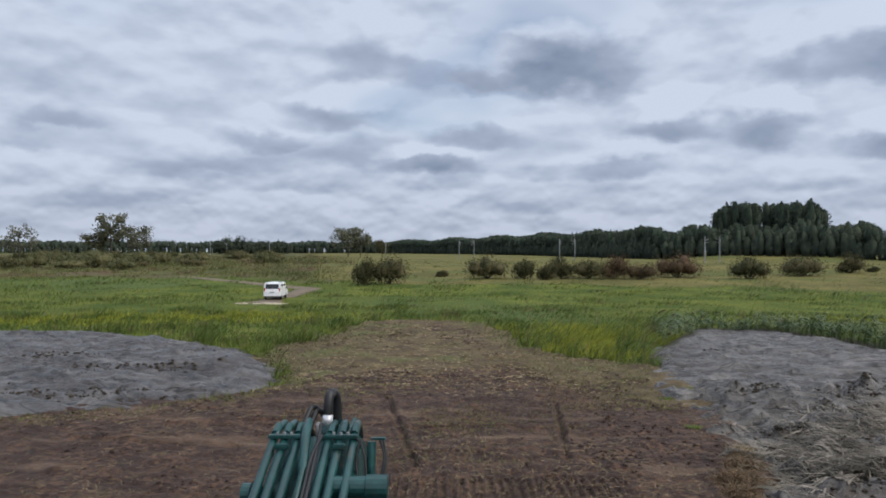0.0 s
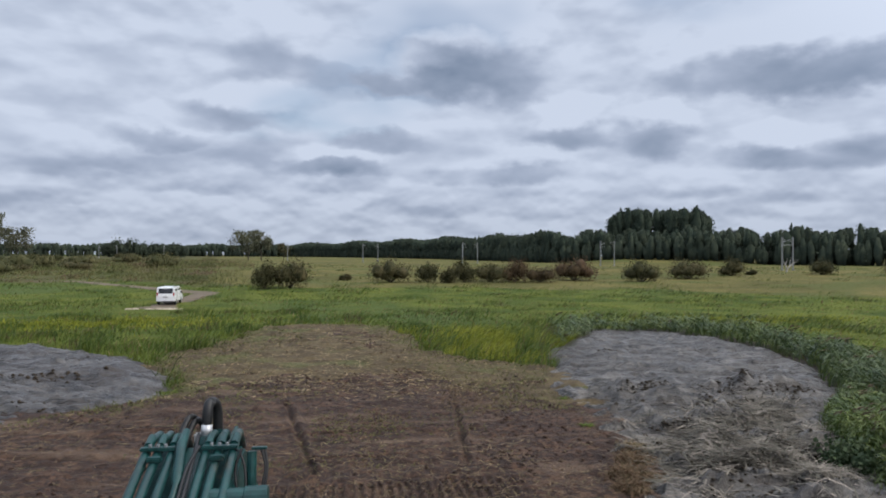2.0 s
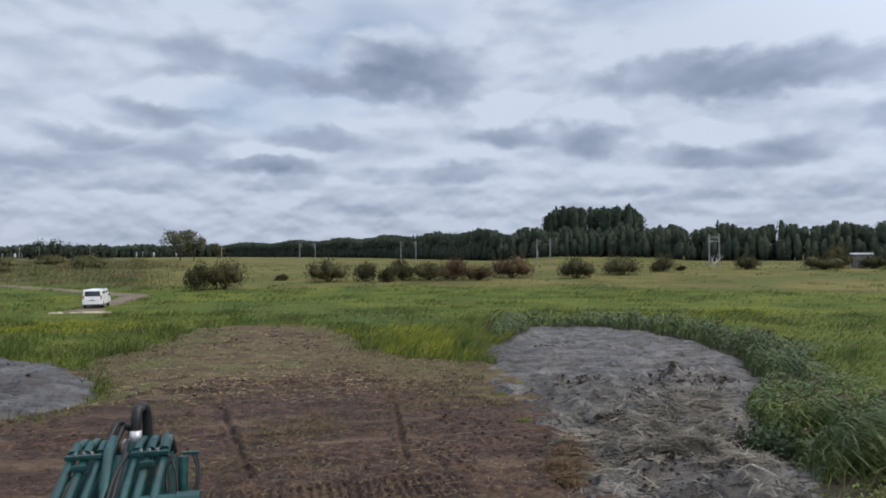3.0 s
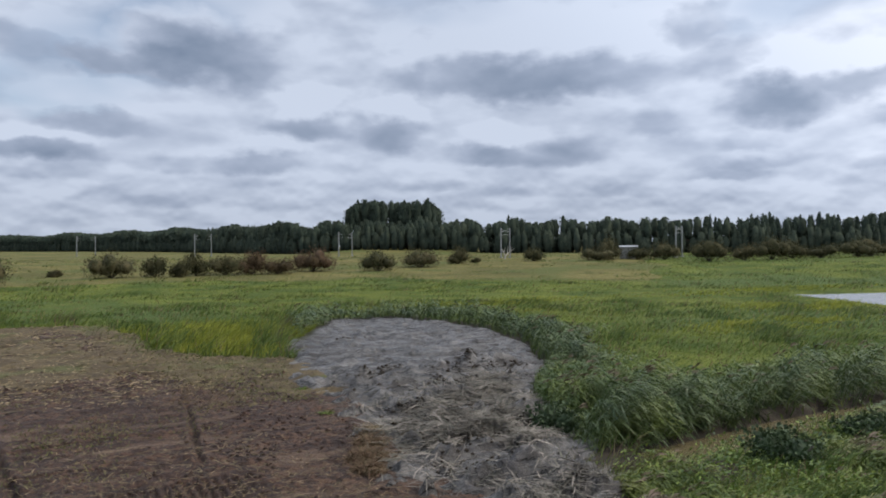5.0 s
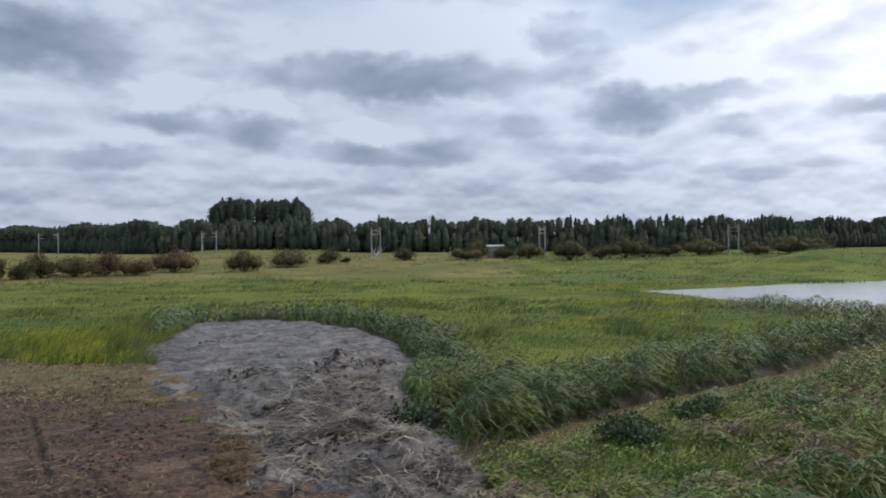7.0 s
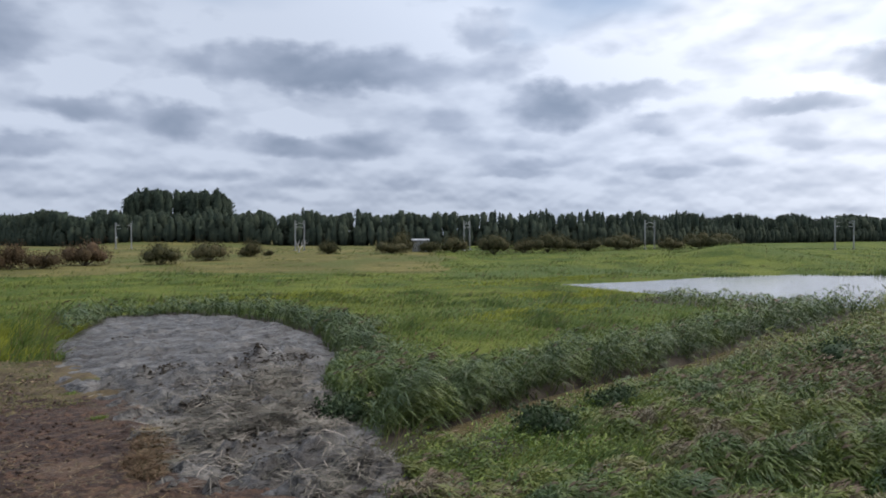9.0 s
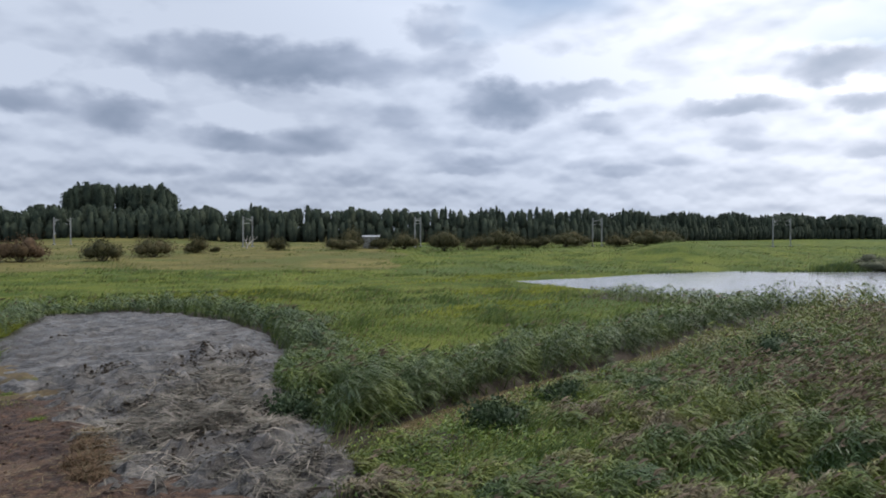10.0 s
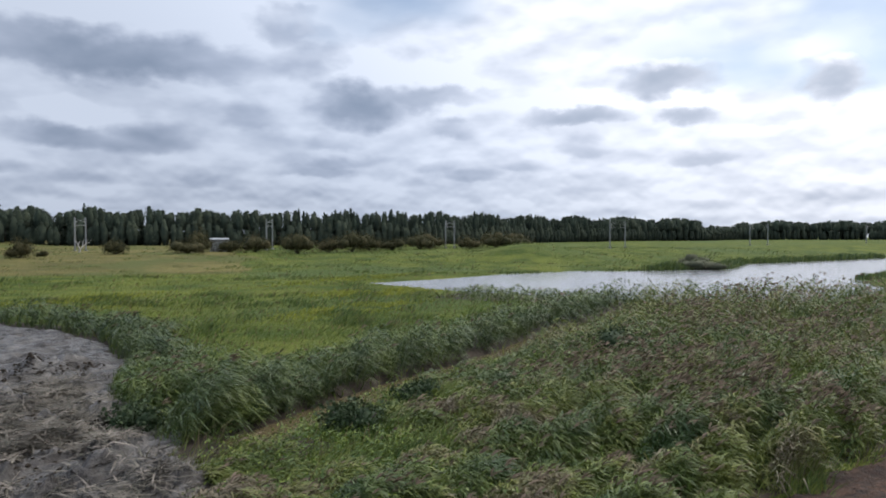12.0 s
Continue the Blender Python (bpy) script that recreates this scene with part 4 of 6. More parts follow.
def make_grass():
    groups, olive, dry, dark = [], [], [], []
    for n, near, far, segs in ((225000, 17, 75, 2), (170000, 70, 260, 1)):
        x, y, r = strewn(n, -46, 99, near, far)
        keep = free_ground(x, y) & (RNG.random(n) > 0.93 * np.maximum(bank_zone(x, y), np.exp(-(((x - 10) / 4.5) ** 2 + ((y - 44.5) / 5.5) ** 2))))
        x, y, r = x[keep], y[keep], r[keep]
        n = len(x)
        d, cx, cy, mark = tussock_cells(x, y, np.where(r < 70, 2.4, 4.0))
        d = d / np.where(r < 70, 1.55, 2.6)
        h = grass_height(x, y) * np.where(r > 70, 0.7, 1.0) * (1.2 - 0.65 * np.minimum(d, 1.1) ** 2) * (0.75 + 0.5 * mark)
        foot, way, width = np.stack([x, y, land(x, y) - 0.04], -1), tilted(n, 0.45), np.where(r < 70, 0.0014, 0.0008) * r + 0.006
        dried = RNG.random(n) < 0.88 * pasture_zone(x, y)
        for which, store in ((~dried, groups), (dried, olive)):
            m = int(which.sum())
            store.append(strips(foot[which], way[which], h[which], width[which], RNG.uniform(0.3, 0.9, m), RNG.uniform(0.1, 0.4, m), segs=segs))
        # darker, taller reed grass in drifts round the silt and through the meadow
        drift = ease(0.05, 0.4, fractal(x / 10, y / 6, 3, 95) + 0.5 * ease(9.0, 1.0, -on_mud(x, y)) * (x > 0) - 0.1)
        pick = RNG.random(n) < np.maximum(0.6 * drift, ease(0.72, 0.86, mark + 0.3 * fractal(cx / 14, cy / 9, 2, 109)) * (d < 0.9))
        m = int(pick.sum())
        dark.append(strips(np.stack([x, y, land(x, y) - 0.04], -1)[pick] + RNG.normal(0, 0.2, (m, 3)) * [1, 1, 0], tilted(m, 0.25), h[pick] * 1.25 + 0.42 * (1 - np.minimum(d[pick], 1) ** 2), np.where(r[pick] < 70, 0.0014, 0.0009) * r[pick] + 0.006, RNG.uniform(0.2, 0.7, m), RNG.uniform(0.1, 0.4, m), segs=segs))
        m = n // 14
        pick = RNG.choice(n, m, replace=False)
        dry.append(strips(np.stack([x, y, land(x, y)], -1)[pick], tilted(m, 0.25), h[pick] * 1.15, 0.0012 * r[pick] + 0.003, RNG.uniform(0.1, 0.5, m), RNG.uniform(0.05, 0.3, m), segs=segs))
    tagged(new("meadow_grass", mesh_from("meadow_grass", *gather(groups), M["grass"])), "long green and yellow-green meadow grass", "grass", kind="stuff")
    tagged(new("pasture_grass", mesh_from("pasture_grass", *gather(olive), M["hay"])), "dry olive and straw-coloured pasture grass", "grass", kind="stuff")
    tagged(new("reed_grass", mesh_from("reed_grass", *gather(dark), M["bank_grass"])), "drifts of taller dark green reed grass in the meadow", "grass", kind="stuff")
    # thin regrowth on the trampled ground, and its dry litter
    n = 90000
    x, y, r = strewn(n, -32, 26, 19, 62)
    rim = on_earth(x, y)
    green = ease(0.0, 0.6, fractal(x / 4, y / 6, 3, 87) + 0.55 * ease(5.0, 0.0, rim) * (y > 24) + 1.0 * ease(2, 6, x) * ease(24, 28, y) + 0.1 * ease(30, 50, y) - 0.18)
    keep = (on_earth(x, y) > -0.4) & (on_mud(x, y) < 0) & (RNG.random(n) < green)
    x, y, r = x[keep], y[keep], r[keep]
    n = len(x)
    tufts = strips(np.stack([x, y, earth_height(x, y)], -1), tilted(n, 0.8), RNG.uniform(0.06, 0.22, n) * (1 + 1.2 * ease(1.5, 0, rim[keep])), 0.0013 * r, RNG.uniform(0, 0.5, n), RNG.uniform(0.1, 0.6, n))
    tagged(new("regrowth", mesh_from("regrowth", *gather([tufts]), M["weed"])), "thin flattened green grass on the trampled earth", "grass", kind="stuff")
    n = 115000
    x, y, r = strewn(n, -36, 30, 14, 60)
    keep = (on_earth(x, y) > 0) & (on_mud(x, y) < 0) & (RNG.random(n) < 0.05 + 0.2 * ease(-0.1, 0.4, fractal(x / 4, y / 5, 3, 89)) + 0.95 * ease(28, 36, y))
    x, y, r = x[keep], y[keep], r[keep]
    n = len(x)
    a = RNG.uniform(0, 2 * math.pi, n)
    lying = np.stack([np.cos(a), np.sin(a), RNG.uniform(0.0, 0.25, n)], -1)
    dry.append(strips(np.stack([x, y, earth_height(x, y) + 0.01], -1), lying, RNG.uniform(0.1, 0.4, n), np.where(y > 28, 0.0018, 0.0005) * r + 0.007, np.zeros(n), np.full(n, 0.1)))
    tagged(new("dry_litter", mesh_from("dry_litter", *gather(dry), M["dry"])), "dry straw-coloured stalks among the grass and earth", "straw", kind="stuff")


def make_straw():
    """Broken reed stems lying tangled on the silt."""
    n = 190000
    x, y, r = strewn(n, 10, 46, 13, 32)
    pile = np.maximum.reduce([np.exp(-(((x - 14.2) / 1.7) ** 2 + ((y - 23) / 1.5) ** 2)), 0.7 * np.exp(-(((x - 15.8) / 1.2) ** 2 + ((y - 25.2) / 0.9) ** 2)), 0.7 * np.exp(-(((x - 10.9) / 2.2) ** 2 + ((y - 18.0) / 3.0) ** 2)), 0.5 * np.exp(-(((x - 13) / 2.4) ** 2 + ((y - 21.5) / 1.6) ** 2)), 0.6 * np.exp(-(((x - 12.6) / 1.0) ** 2 + ((y - 19.4) / 1.0) ** 2))])
    share = (1.0 * pile**1.4 + 0.012 + 0.16 * ease(25.5, 22, y)) * ease(-0.3, 0.3, fractal(x / 1.2, y / 1.2, 3, 97))
    keep = (on_mud(x, y) > 0.1) & (RNG.random(n) < share)
    x, y, r = x[keep], y[keep], r[keep]
    n = len(x)
    a = RNG.uniform(0, 2 * math.pi, n)
    lying = np.stack([np.cos(a), np.sin(a), RNG.normal(0.08, 0.16, n)], -1)
    v = strips(np.stack([x, y, mud_height(x, y) + RNG.uniform(0.01, 0.10, n) + 0.28 * pile[keep] * RNG.random(n)], -1), lying, RNG.uniform(0.25, 0.9, n) * np.where(RNG.random(n) < 0.08, 1.7, 1.0), np.where(RNG.random(n) < 0.25, 0.05, 0.03), RNG.uniform(-0.2, 0.2, n), RNG.uniform(0.0, 0.2, n))
    tagged(new("reed_straw", mesh_from("reed_straw", *gather([v]), M["straw"])), "tangle of broken pale reed stems lying on the silt", "straw", kind="stuff")


def make_yellow():
    """Patches of flowering yellow-green grass."""
    groups = []
    for cx, cy, wx, wy, n, h in ((10.0, 44.5, 5.0, 6.0, 22000, 0.95), (5.5, 50, 2.5, 5.0, 3500, 0.5), (60, 42, 7, 4, 3500, 0.5), (45, 33, 8, 3.0, 4000, 0.5), (78, 58, 14, 3, 2500, 0.4), (-20, 62, 12, 5, 5000, 0.5), (-33, 58, 9, 4, 3500, 0.5), (36, 60, 12, 4, 3000, 0.45)):
        x, y = RNG.normal(cx, wx * 0.5, n), RNG.normal(cy, wy * 0.5, n)
        keep = free_ground(x, y) & (fractal(x / 2.2, y / 2.2, 3, 99) > -0.15)
        x, y = x[keep], y[keep]
        n, r = len(x), np.hypot(x, y)
        hh = h * RNG.uniform(0.6, 1.25, n) * (1 + 0.5 * fractal(x / 0.9, y / 0.9, 2, 82))
        groups.append(strips(np.stack([x, y, land(x, y) - 0.03], -1), tilted(n, 0.4), hh, 0.0012 * r + 0.006, RNG.uniform(0.1, 0.6, n), RNG.uniform(0.05, 0.4, n)))
    tagged(new("yellow_grass", mesh_from("yellow_grass", *gather(groups), M["yellow"])), "patches of yellow-green flowering grass in the meadow", "grass", kind="stuff")


def bank_zone(x, y):
    return np.maximum(reed_zone(x, y), ease(11.0, 11.8, x) * (1 - ease(15, 16, x)) * ease(11, 12, y) * (1 - ease(17, 18, y)))


# bank peat, spread under all the reeds as a dark ground for their shade
bank = sheet("ditch_bank", np.arange(-39, 99, 0.35), growing(10, 75, 0.012), lambda x, y: land(x, y) + 0.03 - 0.12 * (1 - ease(0.1, 0.5, bank_zone(x, y))) + 0.03 * fractal(x * 2, y * 2, 3, 67), M["bank"], lambda x, y: (bank_zone(x, y) > 0.1) & (inside(x, y, POND) < 0) & (on_mud(x, y) < 0.3))
tagged(bank, "wet peat of the ditch banks, dark also for the shade under the reeds", "bank", kind="structure")
make_reeds()
make_yellow()
make_herbs()
make_grass()
make_straw()


# ---- woods, trees and bushes ----
def leaf_cards(centres, size, flatness=0.0):
    """Small ragged leaf clumps, each a bent four-cornered piece, at the centres."""
    n = len(centres)
    u = RNG.normal(0, 1, (n, 3))
    u /= np.linalg.norm(u, axis=1, keepdims=True)
    w = np.cross(u, RNG.normal(0, 1, (n, 3)))
    w /= np.linalg.norm(w, axis=1, keepdims=True)
    size = np.broadcast_to(size, n)[:, None] * RNG.uniform(0.6, 1.3, (n, 1))
    up = np.cross(u, w) * size * 0.3
    v = np.stack([centres - u * size - w * size * 0.5, centres + u * size * 0.2 - w * size + up, centres + u * size + w * size * 0.4, centres - u * size * 0.3 + w * size + up], 1)
    start = np.arange(n)[:, None] * 4
    return v.reshape(-1, 3), [start + np.array([0, 1, 2]), start + np.array([0, 2, 3])]


def tube(points, radii, sides=6):
    """A tapering round limb through the points."""
    points = np.asarray(points, float)
    verts = []
    for k, p in enumerate(points):
        d = points[min(k + 1, len(points) - 1)] - points[max(k - 1, 0)]
        d = d / (np.linalg.norm(d) + 1e-9)
        side = np.cross(d, [0.3, 1, 0.2])
        side /= np.linalg.norm(side) + 1e-9
        other = np.cross(d, side)
        a = np.arange(sides) * 2 * math.pi / sides
        verts.append(p + radii[k] * (np.cos(a)[:, None] * side + np.sin(a)[:, None] * other))
    i = np.arange(len(points) * sides).reshape(-1, sides)
    j = np.roll(i, -1, 1)
    quads = np.stack([i[:-1], j[:-1], j[1:], i[1:]], -1).reshape(-1, 4)
    verts = np.concatenate(verts + [points[:1], points[-1:]])
    c = len(points) * sides
    caps = np.concatenate([np.stack([j[0], i[0], np.full(sides, c)], -1), np.stack([i[-1], j[-1], np.full(sides, c + 1)], -1)])
    return verts, [quads, caps]


FOREST_LINE = [(-52, 1050), (-30, 980), (-12, 900), (-4, 820), (2, 620), (6, 520), (12, 400), (17, 325), (24, 312), (34, 307), (45, 310), (58, 322), (64, 365), (70, 420), (76, 480), (80.6, 520), (82.9, 590)]
FOREST_EAST = [(82.8, 610), (88, 640), (100, 660)]


def along(line, step):
    pts = [np.array([r * math.sin(radians(a)), r * math.cos(radians(a))]) for a, r in line]
    for p, q in zip(pts, pts[1:]):
        length = np.linalg.norm(q - p)
        near = min(np.linalg.norm(p), np.linalg.norm(q))
        for k in range(int(length / (step * max(1.0, near / 500)))):
            yield p + (q - p) * (k + RNG.random()) / max(1, int(length / (step * max(1.0, near / 500))))


def crown_outline(s, spiky):
    """Width of a crown from its foot (0) to its top (1)."""
    return np.minimum(1, (1 - s) / 0.5) ** 0.8 + 0.04 if spiky else np.sqrt(np.clip(1 - (2 * s - 0.9) ** 2 / 1.25, 0.03, 1))


def crown_points(n, bottom, top, radius, spiky):
    """Places of leaf clumps over the outside of a crown."""
    s = RNG.random(n) ** 0.8
    a = RNG.uniform(0, 2 * math.pi, n)
    rr = radius * crown_outline(s, spiky) * RNG.uniform(0.5, 1.1, n)
    return np.stack([rr * np.cos(a), rr * np.sin(a), bottom + (top - bottom) * s], -1)


def lumpy(widths, heights, sides, rough):
    """A closed uneven body: rings of the given widths at the given heights."""
    rings = len(widths)
    a = (np.arange(sides)[None] + RNG.uniform(-0.3, 0.3, (rings, sides))) * 2 * math.pi / sides
    rr = widths[:, None] * RNG.uniform(1 - rough, 1 + 0.5 * rough, (rings, sides))
    z = heights[:, None] + RNG.uniform(-0.3, 0.3, (rings, sides)) * (heights[1] - heights[0])
    verts = np.stack([rr * np.cos(a), rr * np.sin(a), z], -1).reshape(-1, 3)
    i = np.arange(rings * sides).reshape(rings, sides)
    j = np.roll(i, -1, 1)
    c = rings * sides
    verts = np.concatenate([verts, [[0, 0, heights[0]], [0, 0, heights[-1]]]])
    caps = np.concatenate([np.stack([j[0], i[0], np.full(sides, c)], -1), np.stack([i[-1], j[-1], np.full(sides, c + 1)], -1)])
    return verts, [np.stack([i[:-1], j[:-1], j[1:], i[1:]], -1).reshape(-1, 4), caps]


def crown(place, bottom, top, radius, spiky, clumps, size, sides=8, rings=7):
    """A dense crown: an uneven body with leaf clumps standing out all over it."""
    s = np.linspace(0.0, 0.97, rings)
    verts, faces = lumpy(0.6 * radius * crown_outline(s, spiky), bottom + (top - bottom) * s, sides, 0.3)
    return [(verts + place, faces), leaf_cards(crown_points(clumps, bottom, top, radius, spiky) + place, size)]


def make_forest():
    pine, broad, trunks = [], [], []
    for line, rows in ((FOREST_LINE, 3), (FOREST_EAST, 3)):
        for row in range(rows):
            for p in along(line, 2.7):
                r = np.linalg.norm(p)
                p = p * (1 + (row * 9 + RNG.uniform(-3.5, 3.5)) / r)
                a = math.degrees(math.atan2(p[0], p[1]))
                spiky = 49 < a < 81 and RNG.random() < 0.5 or r < 450 and RNG.random() < 0.15
                h = RNG.uniform(12.4, 14.4) + (RNG.uniform(-0.8, 1.2) if spiky else 0) - (1.6 if 17.5 < a < 32 else 0) - (6.0 if 80.4 < a < 83 else 0) + 1.0 * math.sin(a * 1.7) + (0.5 * row)
                z = land_at(*p)
                close = r < 450
                store = pine if spiky or RNG.random() < 0.5 else broad
                store += crown([p[0], p[1], z], (0.35 if spiky else 0.45) * h, h, RNG.uniform(1.9, 2.8) * (0.75 if spiky else 1.15) * (1.0 if close else 1.7), spiky, 105 if close else 32, 0.28 if close else 0.62, 7, 5)
                if row == 0 and r < 450:
                    trunks.append(tube([(p[0], p[1], z - 0.3), (p[0] + 0.2, p[1], z + 0.8 * h)], [0.22, 0.08], 5))
            # undergrowth closes the foot of the wood
            for p in along(line, 2.6):
                p = p * (1 + (row * 8 - 4) / np.linalg.norm(p))
                broad += crown([p[0], p[1], land_at(*p)], 0, RNG.uniform(6, 10.5), 2.9, False, 22, 0.45, 6, 4)
    # a clump of tall old pines on a rise, bare-stemmed below their crowns
    for k in range(80):
        a, r = radians(RNG.uniform(20.9, 28.2)), RNG.uniform(328, 358)
        rim = min(math.degrees(a) - 20.6, 28.5 - math.degrees(a))
        x, y = r * math.sin(a), r * math.cos(a)
        z, h = land_at(x, y), RNG.uniform(21.0, 22.8) - 4.0 * max(0, 1.2 - rim)
        pine += crown([x, y, z], 0.5 * h, h * RNG.uniform(0.96, 1.03), RNG.uniform(2.2, 3.2), k % 4 == 0, 190, 0.3)
        trunks.append(tube([(x, y, z - 0.3), (x + RNG.uniform(-0.5, 0.5), y, z + 0.85 * h)], [0.25, 0.1], 5))
    wood = tagged(new("pine_forest", mesh_from("pine_forest", *gather(pine), M["pine"], smooth=True)), "dark pine and spruce forest with a ragged spiky top beyond the railway", "forest", kind="stuff")
    leafy = tagged(new("broadleaf_forest", mesh_from("broadleaf_forest", *gather(broad), M["broad"], smooth=True)), "dark leafy trees and undergrowth along the forest edge", "forest", kind="stuff")
    stems = tagged(new("trunks", mesh_from("trunks", *gather(trunks), M["bark"])), "bare straight pine trunks", kind="stuff")
    stems.parent = wood


make_forest()


def part_mesh(name, group, mat, parent, label=""):
    """One mesh, a child of its thing."""
    ob = new(name, mesh_from(name, *gather(group), mat))
    ob.parent = parent
    if label:
        ob["label"] = label
    return ob


def bush(x, y, width, height, mat, label, leaves=2300, name="hawthorn_bush", category="bush", group="", leaf=0.0):
    """A broad bush: forked stems and several uneven domes, leafy all over."""
    base = new(name)
    height = height * 1.2
    base.location = (x, y, land_at(x, y) - 0.05)
    domes = max(2, int(round(width / 1.6)))
    pts, stems, cores = [], [], []
    for k in range(domes):
        off = (k + 0.5) / domes - 0.5
        cx, cy = off * width * 0.75, RNG.uniform(-0.2, 0.2) * width
        hh = height * (1 - 0.3 * abs(off) ** 1.5 * 2) * RNG.uniform(0.62, 1.06)
        ang = -math.atan2(x, y)
        gx, gy = cx * math.cos(ang) - cy * math.sin(ang), cx * math.sin(ang) + cy * math.cos(ang)
        n = leaves // domes
        d = RNG.normal(0, 1, (n, 3))
        d /= np.linalg.norm(d, axis=1, keepdims=True)
        d *= RNG.uniform(0.5, 1.06, (n, 1)) ** 0.7
        lumps = 1 + 0.35 * np.sin(3.1 * d[:, :1] + 5 * k) * np.sin(4.3 * d[:, 1:2] + 2.7 * d[:, 2:] + k)
        pts.append(d * lumps * [width / domes * 0.76 + 0.24 * width / 2, 0.38 * width, 0.48 * hh] + [gx, gy, 0.52 * hh])
        s = np.linspace(0.02, 0.98, 6)
        verts, faces = lumpy(np.sqrt(1 - (2 * s - 1) ** 2), 2 * s - 1, 9, 0.25)
        cores.append((verts * 0.62 * np.array([width / domes * 0.72 + 0.1 * width, 0.38 * width, 0.48 * hh]) + [gx, gy, 0.52 * hh], faces))
        for j in range(3):
            tip = np.array([gx + RNG.uniform(-0.5, 0.5), gy + RNG.uniform(-0.5, 0.5), 0.75 * hh])
            stems.append(tube([(0.04 * gx, 0.04 * gy, 0), 0.5 * tip + [0.1 * gx, 0.1 * gy, -0.1], tip], [0.09, 0.06, 0.02], 5))
    pts = np.concatenate(pts)
    pts[:, 2] = np.maximum(pts[:, 2], 0.12)
    part_mesh("trunk", stems, M["bark"], base)
    part_mesh("crown", [*cores, leaf_cards(pts, leaf or 0.008 * height + 0.07)], mat, base)
    return tagged(base, label, category, group)


GREEN_BUSH, RED_BUSH = "dense dark olive hawthorn bush standing in the meadow", "hawthorn bush reddish brown with berries, standing in the meadow"
HEDGE = "dark rounded bush in a hedge before the railway"
for x, y, w, h in ((8, 130, 7.6, 4.0), (14.6, 128, 3.4, 3.2), (18.2, 125.7, 2.4, 2.5), (21.3, 128, 3.4, 3.7), (26.4, 129.6, 5.4, 3.8), (55, 127.6, 6.6, 3.9), (68, 135, 7.4, 4.4),
                   (82, 143.3, 4.8, 3.3), (88, 145.6, 1.7, 1.3), (103, 142.8, 4.7, 3.2), (-12.4, 112.5, 2.9, 3.8), (-8.7, 115, 5.8, 3.9), (-0.2, 136.2, 1.6, 1.2)):
    bush(x, y, w, h, M["haw"], GREEN_BUSH, group="hawthorn bushes in the meadow")
for x, y, w, h in ((31.1, 129.6, 5.0, 4.3), (35.8, 128.9, 5.5, 2.7), (43.8, 133.2, 8.3, 4.6)):
    bush(x, y, w, h, M["haw_red"], RED_BUSH, group="hawthorn bushes in the meadow")
for x, y, w, h in ((117, 135.4, 8.1, 3.4), (123.9, 138.9, 5.6, 5.0), (129, 134.2, 5.5, 3.4), (133.5, 129.6, 7.4, 3.9), (133.7, 116.1, 8.4, 4.6), (144, 114.7, 5.6, 4.2),
                   (150, 111.7, 7.9, 4.8), (158, 112, 6.4, 4.2), (166, 110, 7.0, 3.8), (178, 108, 8.4, 4.2), (190, 112, 9.0, 4.4), (188, 97, 7.0, 4.0), (196, 92, 9.0, 5.6), (208, 90, 9.0, 4.8), (222, 98, 10, 5)):
    bush(x, y, w, h, M["haw"], HEDGE, name="hedge_bush", group="hedge before the railway")
bush(149, 26, 6.0, 2.4, M["willow"], "dark willow bush on the pond's far shore", 900, "willow_bush")
bush(136, 23, 9.5, 2.2, M["willow"], "low grey-green willow scrub on the pond shore", 1500, "willow_scrub")

for x, y, w, h in ((16.6, 12.0, 1.7, 0.95), (20.8, 12.3, 1.5, 0.8), (34, 8.9, 2.6, 1.5), (13.4, 17.3, 1.4, 1.0)):
    bush(x, y, w, h, M["shrub"], "small dark green shrub among the reeds by the ditch", 1500, "ditch_shrub", group="shrubs by the ditch", leaf=0.05)


